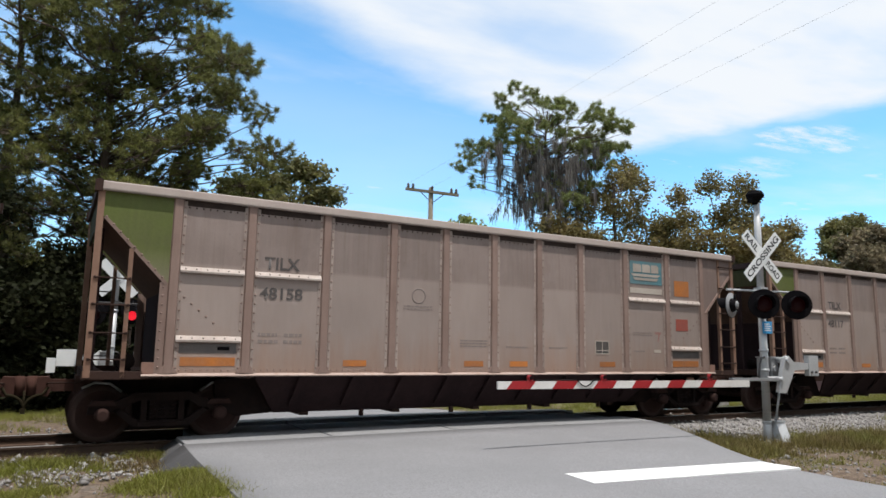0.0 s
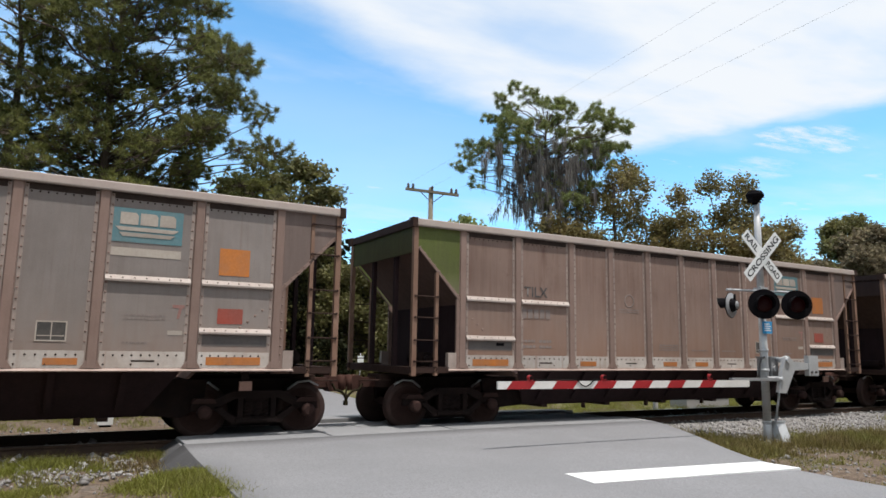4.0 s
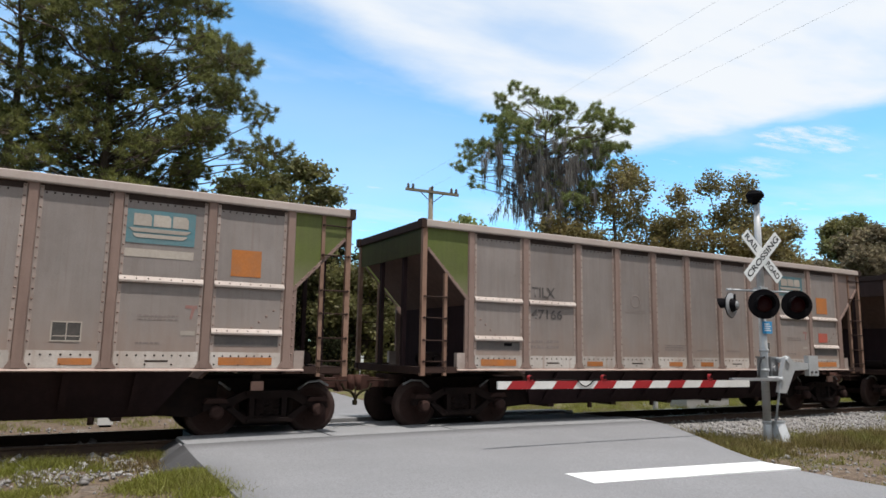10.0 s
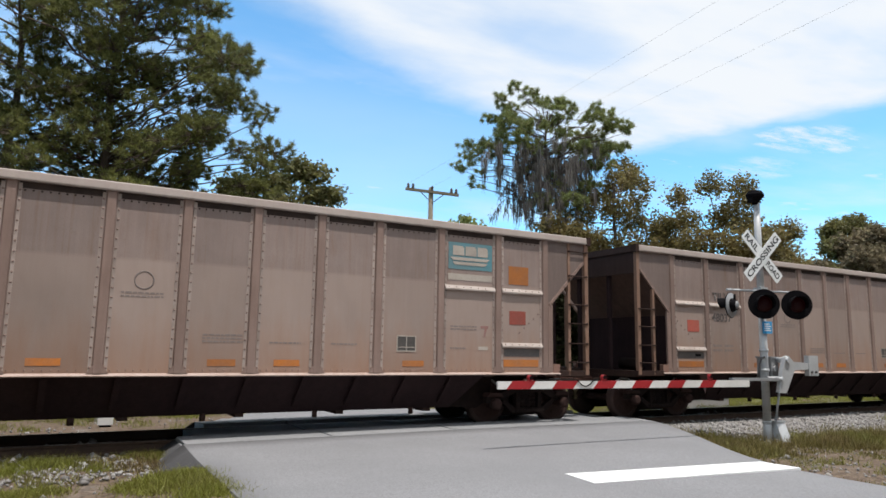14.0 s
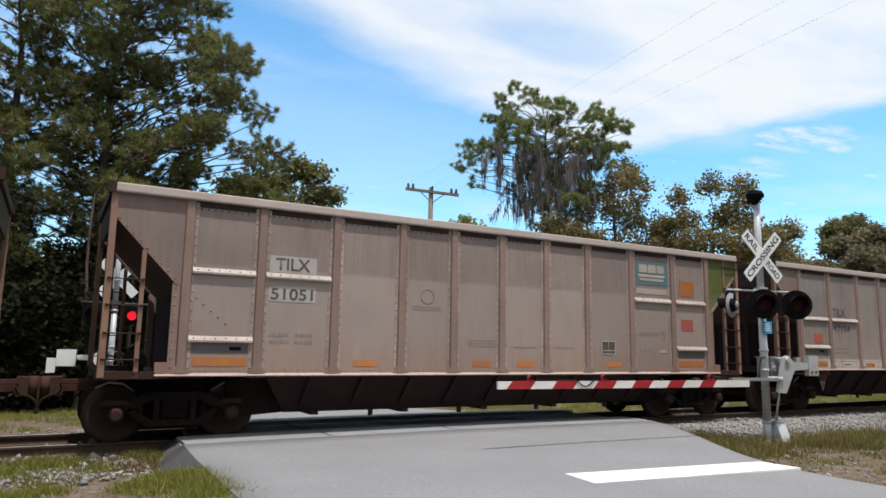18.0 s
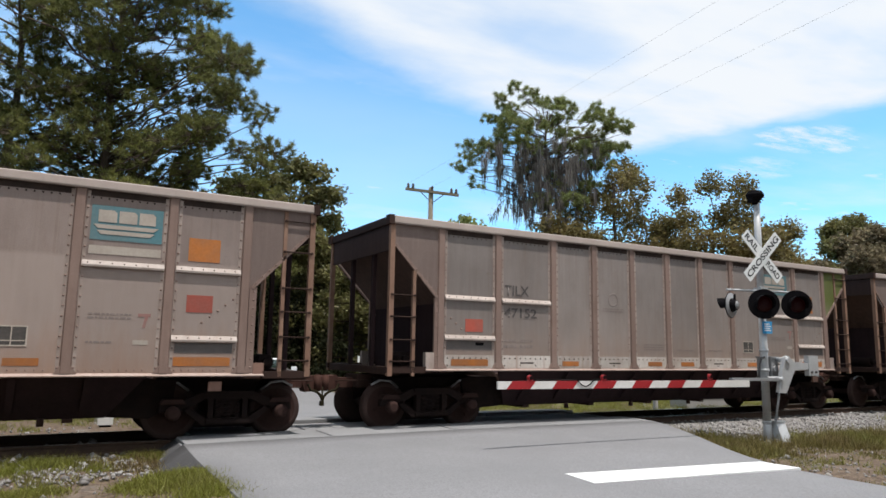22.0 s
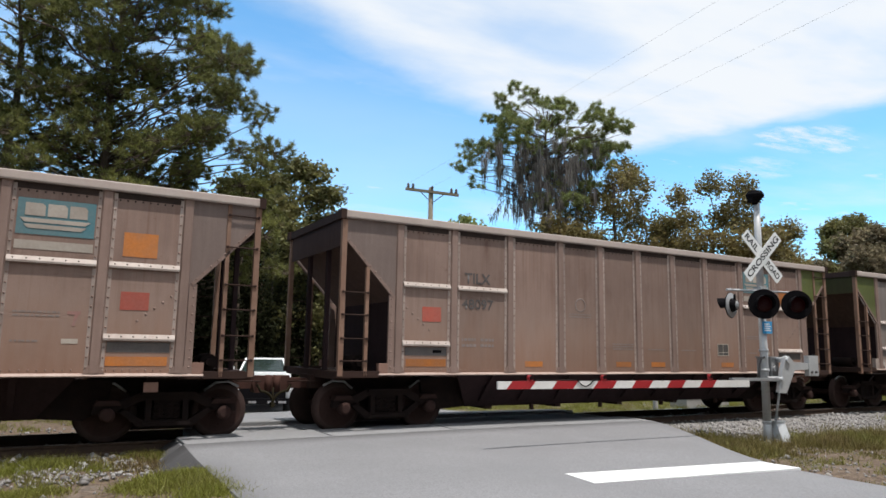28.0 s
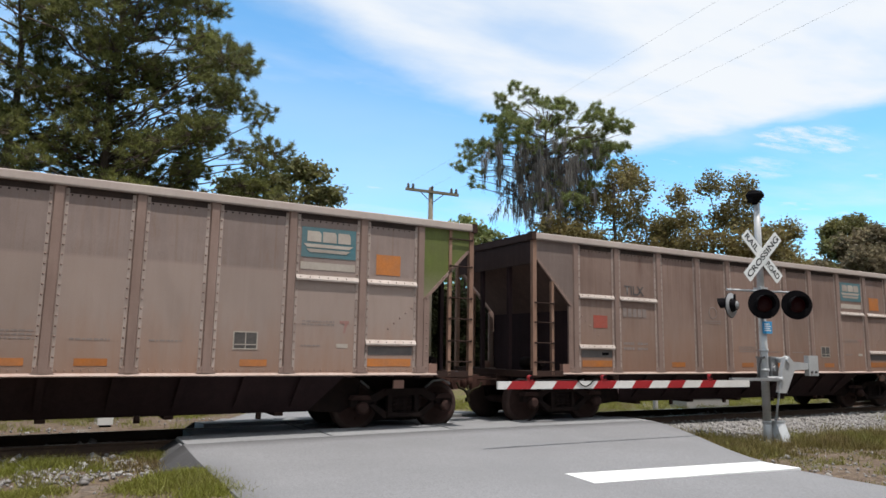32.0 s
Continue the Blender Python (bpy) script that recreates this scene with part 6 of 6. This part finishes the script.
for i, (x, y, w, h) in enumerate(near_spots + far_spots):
    shrub("shrub", "dense undergrowth, mostly with shade put into its leaf colour" if x < 34 else "leafy olive green bush at the wood's edge", x, y, w, h, "bush" if 0.33 < x / y < 0.62 and i % 2 else "shade_leaf" if x < 34 or i % 3 == 0 else "oak", 100 + i, size=0.16 if x < 25 else 0.22, count=22 if x < 25 else 16)


def slim_trunks():
    rng = random.Random(61)
    for x, y in ((0.9, 27.6), (2.6, 29.4), (4.3, 31.0), (6.0, 34.5), (8.6, 37.5), (10.4, 39.8), (-2.6, 27.4), (-4.8, 27.0), (11.6, 42.0)):
        gz = float(ground_z(np.array(x), np.array(y)))
        t = thing("young_tree", "slim grey-barked tree standing in the shaded undergrowth", "tree", "young trees in the undergrowth", m=pose(x, y, gz))
        bm = bmesh.new()
        p, r = Vector((0, 0, -0.2)), rng.uniform(0.07, 0.13)
        for k in range(6):
            q = Vector((rng.uniform(-0.12, 0.12), rng.uniform(-0.12, 0.12), 1.3 * (k + 1)))
            tube(bm, p, q, r * (1 - 0.12 * k), r * (1 - 0.12 * (k + 1)), 7, False)
            p = q
        part("trunk", bm, M["bark"], t, "grey-brown bark")
        rg = np.random.default_rng(int(x * 10) + 700)
        c = rg.normal(size=(26, 3)) * np.array((0.9, 0.9, 1.3)) + np.array((0, 0, 5.2))
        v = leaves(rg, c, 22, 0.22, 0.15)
        part("crown", tri_mesh("crown", v, quad_index(len(v)), M["shade_leaf"]), None, t)


def far_woods():
    rng = np.random.default_rng(77)
    n = 1500
    x = rng.uniform(-70, 170, n)
    y = 62 + 0.12 * np.abs(x - 20) + rng.normal(size=n) * 4
    h = 7.5 + 2.5 * np.sin(x * 0.35) + 1.6 * np.sin(x * 0.93 + 1)
    z = rng.uniform(-0.5, 1, n) * h
    v = leaves(rng, np.stack([x, y, z], 1), 34, 0.9, 0.62)
    ob = new("distant_wood", tri_mesh("distant_wood", v, quad_index(len(v)), M["shade_leaf"]))
    tagged(ob, "distant wood, leaves coloured dark for shade, closing the road's view", "woods", kind="stuff")


def unseen_woods():
    """An unseen wood on the camera's own side of the track, added to block sky light and darken reflections."""
    rng = np.random.default_rng(78)
    n = 2600
    x = rng.uniform(-90, 190, n)
    y = np.where(np.abs(x - 5) < 10, -40, -9.5) - np.abs(rng.normal(size=n)) * 3
    h = 12.5 + 2.0 * np.sin(x * 0.21) + 1.6 * np.sin(x * 0.7 + 1)
    z = rng.uniform(-0.05, 1, n) * h
    v = leaves(rng, np.stack([x, y, z], 1), 22, 1.0, 0.95)
    ob = new("roadside_wood", tri_mesh("roadside_wood", v, quad_index(len(v)), M["brown_leaf"]))
    tagged(ob, "unseen leafy wood behind the camera, added to block sky light", "woods", kind="stuff")


slim_trunks()
far_woods()
unseen_woods()


# ---- power line ----
def power_line():
    t = thing("utility_pole", "weathered wooden utility pole with one cross arm", "utility pole", m=pose(14.81, 27.52, -0.7))
    bm = bmesh.new()
    tube(bm, (0, 0, -0.5), (0, 0, 9.70), 0.15, 0.11, 12)
    part("pole", bm, M["wood"], t)
    ax = Vector((1.10, -0.60, -0.135))
    bm = bmesh.new()
    q = Matrix.Rotation(math.atan2(ax.y, ax.x), 4, "Z") @ Matrix.Rotation(math.atan2(-ax.z, ax.xy.length), 4, "Y")
    box(bm, -1.25, 1.25, -0.06, 0.06, -0.06, 0.06)
    bm.transform(Matrix.Translation((0, -0.12, 9.47)) @ q)
    part("cross_arm", bm, M["wood"], t)
    for s in (-1, 1):
        bm = bmesh.new()
        tube(bm, Vector((0, -0.1, 8.95)), Vector((0, -0.12, 9.43)) + ax * 0.45 * s, 0.02, n=6)
        part("brace", bm, M["galvdark"], t)
    for s in (-1.12, -0.9, 0, 0.9, 1.12):
        bm = bmesh.new()
        p = Vector((0, -0.12, 9.51)) + ax.normalized() * s
        for k, r in enumerate((0.05, 0.075, 0.05, 0.07, 0.04)):
            tube(bm, p + Vector((0, 0, 0.05 * k)), p + Vector((0, 0, 0.05 * (k + 1))), r, r * 0.9, 8)
        part("insulator", bm, M["ceramic"], t, "brown insulator")
    for s in (-1.12, 0, 1.12):
        p = Vector((14.81, 27.40, 9.05)) + ax.normalized() * s
        d = Vector((-0.135, -0.99, 0.0)) * 58
        bm = bmesh.new()
        pts = [p + d * (k / 28) + Vector((0, 0, -0.55 * (1 - (k / 14 - 1) ** 2))) for k in range(29)]
        chain(bm, pts, 0.0024, 5)
        solid("overhead_wire", bm, M["wire"], "thin overhead power wire", "wire", "overhead wires")


power_line()


# ---- small things beyond the track ----
def trackside():
    gz = lambda x, y: float(ground_z(np.array(x), np.array(y)))
    t = thing("trackside_cabinet", "low grey concrete equipment box on the grass", "cabinet", m=pose(20.3, 17.2, gz(20.3, 17.2), 0, 0, -4))
    bm = bmesh.new()
    box(bm, -1.0, 1.0, -0.4, 0.4, -0.1, 0.42)
    part("body", bm, M["concrete"], t)
    bm = bmesh.new()
    box(bm, -1.04, 1.04, -0.44, 0.44, 0.42, 0.48)
    part("lid", bm, M["galv"], t)
    bm = bmesh.new()
    box(bm, -0.06, 0.06, -0.06, 0.06, -0.1, 0.62)
    box(bm, -0.08, 0.08, -0.08, 0.08, 0.60, 0.64)
    solid("marker_post", bm, M["concrete"], "short pale marker post in the grass", "post", m=pose(17.9, 17.0, gz(17.9, 17.0)))
    t = thing("utility_box", "small white utility box beside the track", "utility box", m=pose(1.24, 18.0, gz(1.24, 18.0) - 0.05))
    bm = bmesh.new()
    box(bm, -0.16, 0.16, -0.12, 0.12, 0.10, 0.36)
    part("case", bm, M["white"], t)
    bm = bmesh.new()
    box(bm, -0.12, 0.12, -0.09, 0.09, -0.05, 0.10)
    part("foot", bm, M["black"], t)
    t = thing("roadside_sign", "small white roadside sign far down the road", "sign", m=pose(15.6, 37.2, gz(15.6, 37.2)))
    bm = bmesh.new()
    tube(bm, (0, 0, -0.2), (0, 0, 2.0), 0.03, n=6)
    part("post", bm, M["galv"], t)
    bm = bmesh.new()
    box(bm, -0.19, 0.19, -0.05, -0.035, 1.35, 1.85)
    part("sign_face", bm, M["white"], t, "white sign sheet")


trackside()


# ---- stones and grass ----
def in_road(x, y, pad=0.0):
    return (x > road_left(y) - pad) & (x < road_right(y) + pad)


def scatter_stones():
    rng = np.random.default_rng(21)
    n = 34000
    x = rng.uniform(-7, 34, n)
    y = np.where(rng.random(n) < 0.7, TRACK_Y - np.abs(1.75 + rng.normal(size=n) * 0.75) * np.where(rng.random(n) < 0.75, 1, -1), rng.uniform(5, 19, n))
    keep = ~in_road(x, y, 0.1) & (y > 4) & (y < 20)
    wild = np.abs(y - TRACK_Y) > 3.0
    patchy = np.sin(x * 1.7 + 1) + np.sin(y * 2.3 + x) > 0.35
    keep &= ~wild | (patchy & (x < 9) & (rng.random(n) < 0.75)) | (rng.random(n) < 0.08)
    keep &= (x > 3) | (y > 14) | (rng.random(n) < 0.6)
    x, y = x[keep], y[keep]
    x2 = 12.6 + 22 * rng.random(11000) ** 1.3
    y2 = 11.9 - np.abs(rng.normal(size=11000)) * np.where(x2 > 13.8, 1.05, 0.4)
    loose = rng.random(11000) < 0.09
    x2, y2 = np.where(loose, rng.uniform(9.1, 22, 11000), x2), np.where(loose, rng.uniform(4.6, 9.5, 11000), y2)
    ok = ~in_road(x2, y2, 0.02)
    x, y = np.concatenate([x, x2[ok]]), np.concatenate([y, y2[ok]])
    r = rng.uniform(0.018, 0.05, len(x)) * np.where(rng.random(len(x)) < 0.04, 1.9, 1) * np.where((x < 3) & (y < 12), 0.95, np.where(x > 9, 0.8, 1))
    z = ground_z(x, y) + r * 0.35
    octa = np.array([(1, 0, 0), (0, 1, 0), (-1, 0, 0), (0, -1, 0), (0, 0, 1), (0, 0, -1)], float)
    faces = np.array([(0, 1, 4), (1, 2, 4), (2, 3, 4), (3, 0, 4), (1, 0, 5), (2, 1, 5), (3, 2, 5), (0, 3, 5)])
    m = len(x)
    v = octa[None] * rng.uniform(0.6, 1.3, (m, 6, 3)) + rng.normal(size=(m, 6, 3)) * 0.12
    w = rng.uniform(0, 6.28, m)
    c, s = np.cos(w)[:, None], np.sin(w)[:, None]
    v = np.stack([v[:, :, 0] * c - v[:, :, 1] * s, v[:, :, 0] * s + v[:, :, 1] * c, v[:, :, 2] * 0.75], 2) * r[:, None, None]
    v += np.stack([x, y, z], 1)[:, None]
    tris = (faces[None] + 6 * np.arange(m)[:, None, None]).reshape(-1, 3)
    ob = new("ballast", tri_mesh("ballast", v.reshape(-1, 3), tris, M["stone"]))
    tagged(ob, "pale grey and tan ballast stones strewn beside the track", "gravel", kind="stuff")


def scatter_grass():
    rng = np.random.default_rng(22)
    n = 7600
    x = rng.uniform(-9, 36, n)
    y = rng.uniform(2.5, 27, n)
    dens = np.sin(x * 1.1 + 0.6) * np.cos(y * 1.3 + 0.4 * x) + 0.5 * np.sin(x * 2.7 + y * 1.9)
    clump = ~in_road(x, y, 0.22) & (np.abs(y - TRACK_Y) > 1.9) & (dens > np.where((y > 15.5) & (x > 5), -0.9, np.where(y > 15.5, np.where(y < 20, 0.15, -0.6), np.where(x > 9, 0.95, 0.25))))
    clump &= ~((x < 3.5) & (y < 12.6) & (y > 6.5) & (x > -1.5))
    patches = ((-0.12, 11.75, 0.15), (0.12, 11.7, 0.2), (0.34, 11.75, 0.1), (1.3, 11.85, 0.1), (1.55, 11.8, 0.1), (0.75, 11.3, 0.08), (1.36, 9.45, 0.26), (1.08, 9.4, 0.2), (1.58, 9.35, 0.2),
               (1.66, 8.9, 0.2), (1.78, 8.5, 0.15), (1.80, 8.05, 0.15), (1.72, 9.3, 0.13), (1.6, 8.2, 0.22), (1.3, 8.9, 0.24), (-0.45, 11.4, 0.14), (0.05, 9.9, 0.2), (-0.35, 9.75, 0.2), (1.3, 11.98, 0.14), (1.5, 11.95, 0.16), (1.66, 11.9, 0.12))
    for px, py, pr in patches:
        m = int(175 * pr)
        x = np.concatenate([x, px + rng.normal(size=m) * pr * 0.5])
        y = np.concatenate([y, py + rng.normal(size=m) * pr * 0.5])
        clump = np.concatenate([clump, np.ones(m, bool)])
    edge = np.linspace(5.0, 7.6, 60)
    x = np.concatenate([x, road_left(edge) - rng.uniform(-0.02, 0.35, 60)])
    y = np.concatenate([y, edge])
    clump = np.concatenate([clump, np.ones(60, bool)])
    keep = ~in_road(x, y, -0.12) & (np.abs(y - TRACK_Y) > 1.2) & clump
    x, y = x[keep], y[keep]
    z = ground_z(x, y)
    v = []
    cen = np.stack([x, y, z], 1)
    k = 40
    c = np.repeat(cen, k, 0) + rng.normal(size=(len(cen) * k, 3)) * np.array([0.12, 0.12, 0])
    m = len(c)
    h = rng.uniform(0.05, 0.24, m) * np.repeat(rng.uniform(0.5, 1.2, len(cen)) * np.where((y < 12.5) & (x < 4), 0.5, 1.0), k)
    lean = rng.normal(size=(m, 2)) * h[:, None] * 0.6
    w = rng.uniform(0, 6.28, m)
    s = np.stack([np.cos(w), np.sin(w), np.zeros(m)], 1) * 0.006
    tip = c + np.concatenate([lean, h[:, None]], 1)
    v = np.stack([c - s, c + s, tip], 1).reshape(-1, 3)
    ob = new("grass", tri_mesh("grass", v, tri_index(len(v)), M["grass"]))
    tagged(ob, "tufts of yellow-green summer grass on gravelly ground", "grass", kind="stuff")


def scatter_weeds():
    rng = np.random.default_rng(23)
    n = 3000
    x = rng.uniform(10.5, 34, n)
    y = np.where(x < 13.4, rng.uniform(8.0, 11.4, n), 8.75 + 0.04 * (x - 14) + rng.normal(size=n) * 0.55)
    keep = ~in_road(x, y, 0.12) & (np.sin(x * 1.3) + np.sin(x * 0.5 + y * 2.1) > -0.9)
    tall = np.ones(n)
    xs = rng.uniform(9.2, 24, 1500)
    ys = np.where(rng.random(1500) < 0.35, 5.0 + rng.random(1500) * 6, rng.uniform(4.6, 8.6, 1500))
    xs = np.where(rng.random(1500) < 0.3, road_right(ys) + np.abs(rng.normal(size=1500)) * 0.25, xs)
    thin = ~in_road(xs, ys, 0.02) & (np.sin(xs * 2.3 + ys) + np.sin(ys * 3.1 - xs * 0.8) > -0.2)
    # low rusty weeds in the soil before the rail
    xl, yl = rng.uniform(-1.6, 1.7, 260), 12.1 - np.abs(rng.normal(size=260)) * 0.7
    low_ = ~in_road(xl, yl, 0.35) & (np.sin(xl * 5 + 1) + np.sin(yl * 6 + xl * 2) > -0.3)
    x, y, tall, keep = np.concatenate([x, xs, xl]), np.concatenate([y, ys, yl]), np.concatenate([tall, np.full(1500, 0.42), np.full(260, 0.6)]), np.concatenate([keep, thin, low_])
    x, y, tall = x[keep], y[keep], tall[keep]
    cen = np.stack([x, y, ground_z(x, y)], 1)
    k = 36
    c = np.repeat(cen, k, 0) + rng.normal(size=(len(cen) * k, 3)) * np.array([0.13, 0.13, 0])
    m = len(c)
    h = rng.uniform(0.05, 0.27, m) * np.repeat(rng.uniform(0.35, 1.2, len(cen)) * tall, k)
    lean = rng.normal(size=(m, 2)) * h[:, None] * 0.5
    w = rng.uniform(0, 6.28, m)
    s = np.stack([np.cos(w), np.sin(w), np.zeros(m)], 1) * 0.008
    tip = c + np.concatenate([lean, h[:, None]], 1)
    v = np.stack([c - s, c + s, tip], 1).reshape(-1, 3)
    ob = new("weeds", tri_mesh("weeds", v, tri_index(len(v)), M["weed"]))
    tagged(ob, "brown and olive weeds along the ballast shoulder", "weeds", kind="stuff")


scatter_stones()
scatter_grass()
scatter_weeds()


# ---- pickup truck beyond the crossing ----
def pickup():
    t = thing("pickup_truck", "white pickup truck waiting on the road beyond the crossing", "pickup truck")
    bm = bmesh.new()
    # long axis along y, front at -y
    prism_x(bm, [(-2.70, 0.45), (-2.78, 0.85), (-2.76, 1.12), (-2.55, 1.25), (-1.25, 1.38), (2.7, 1.38), (2.7, 0.45)], -0.95, 0.95)
    part("body", bm, M["carwhite"], t, "white painted body")
    bm = bmesh.new()
    a = [bm.verts.new(v) for v in ((-0.86, -1.30, 1.37), (0.86, -1.30, 1.37), (0.86, 1.0, 1.37), (-0.86, 1.0, 1.37))]
    c = [bm.verts.new(v) for v in ((-0.68, -0.55, 1.86), (0.68, -0.55, 1.86), (0.70, 0.85, 1.86), (-0.70, 0.85, 1.86))]
    bm.faces.new(c), bm.faces.new(a[::-1])
    for k in range(4):
        bm.faces.new((a[k], a[(k + 1) % 4], c[(k + 1) % 4], c[k]))
    part("cab", bm, M["carwhite"], t, "white cab")
    bm = bmesh.new()
    w = [bm.verts.new(v) for v in ((-0.76, -1.262, 1.415), (0.76, -1.262, 1.415), (0.615, -0.632, 1.81), (-0.615, -0.632, 1.81))]
    w2 = [bm.verts.new(v.co + Vector((0, -0.012, 0.012))) for v in w]
    bm.faces.new(w2), bm.faces.new(w[::-1])
    for k in range(4):
        bm.faces.new((w[k], w[(k + 1) % 4], w2[(k + 1) % 4], w2[k]))
    part("windscreen", bm, M["glass"], t, "tinted windscreen")
    bm = bmesh.new()
    box(bm, -0.80, 0.80, -2.80, -2.70, 0.60, 1.06)
    part("grille", bm, M["black"], t)
    bm = bmesh.new()
    box(bm, -0.96, 0.96, -2.92, -2.79, 0.40, 0.60)
    part("bumper", bm, M["black"], t, "black bumper")
    for q in (-0.62, -0.25, 0.35, 0.7):
        bm = bmesh.new()
        box(bm, q - 0.12, q + 0.12, -2.935, -2.92, 0.44, 0.52)
        part("bumper_trim", bm, M["chrome"], t, "bright bumper trim")
    for s in (-1, 1):
        bm = bmesh.new()
        box(bm, s * 0.80 - 0.10, s * 0.80 + 0.10, -2.815, -2.79, 0.86, 1.04)
        part("headlight", bm, M["lamp"], t)
        bm = bmesh.new()
        box(bm, s * 1.10 - 0.10, s * 1.10 + 0.10, -1.12, -1.02, 1.38, 1.58)
        box(bm, s * 0.98 - 0.12, s * 0.98 + 0.12, -1.08, -1.04, 1.42, 1.46)
        part("mirror", bm, M["carwhite"], t)
        for y in (-1.75, 1.65):
            bm = bmesh.new()
            tube(bm, (s * 0.72, y, 0.38), (s * 0.97, y, 0.38), 0.38, n=20)
            wheel = part("wheel", bm, M["rubber"], t)
            bm = bmesh.new()
            tube(bm, (s * 0.965, y, 0.38), (s * 0.985, y, 0.38), 0.22, n=16)
            part("rim", bm, M["chrome"], wheel)
    return t


truck = pickup()


# ---- what moves ----
KEY_TIMES = (0, 1, 2, 3, 5.5, 6, 7, 8, 9, 10, 11, 12, 13, 14, 14.5, 16.5, 17, 18, 19, 20, 21, 22, 23, 24, 25, 25.5, 27.5, 28, 29, 30, 31, 32)
KEY_PLACES = (0.44, -10.26, -21.29, -31.93, -58.77, -64.11, -74.87, -85.61, -96.34, -107.15, -117.99, -128.78, -139.23, -150.05, -155.46, -177.19, -182.61, -193.53, -204.46, -215.41, -226.33, -237.28, -248.28, -259.24, -270.24, -275.47, -297.44, -302.97, -314.0, -325.05, -336.13, -347.21)


def travelled(t):
    """Place of the first car's leading end along the track."""
    return float(np.interp(t, KEY_TIMES, KEY_PLACES))


def motions():
    for k, car in cars.items():
        walk(car, [(t, pose(travelled(t) + k * PITCH, TRACK_Y, 0)) for t in KEY_TIMES])
        # wheels roll while their car is near the crossing
        inside = [t for t in np.arange(0, 32.001, 1 / FPS) if -24 < travelled(t) + k * PITCH < 30]
        if not inside:
            continue
        times = sorted({0.0, *(round(t * FPS) / FPS for t in inside), 32.0})
        lo, hi = min(inside), max(inside)
        for ob in car.children_recursive:
            if ob.name.startswith("wheelset"):
                x, y, z = ob.matrix_basis.translation
                rows = []
                for t in times:
                    gone = travelled(min(max(t, lo), hi)) - travelled(lo)
                    rows.append((t, pose(x, y, z, 0, math.degrees(gone / 0.457), 0)))
                walk(ob, rows)
    road = [(0, 24.0, 71.0, 16), (18.5, 24.0, 71.0, 16), (19.5, 13.2, 52.0, 7), (20.5, 9.6, 35.5, 13), (22, 7.25, 26.8, 16), (23.5, 6.95, 25.6, 17), (32, 6.95, 25.6, 17)]
    walk(truck, [(t, pose(x, y, float(road_z(np.array(y))) + 0.02, 0, 0, -a)) for t, x, y, a in road])


motions()
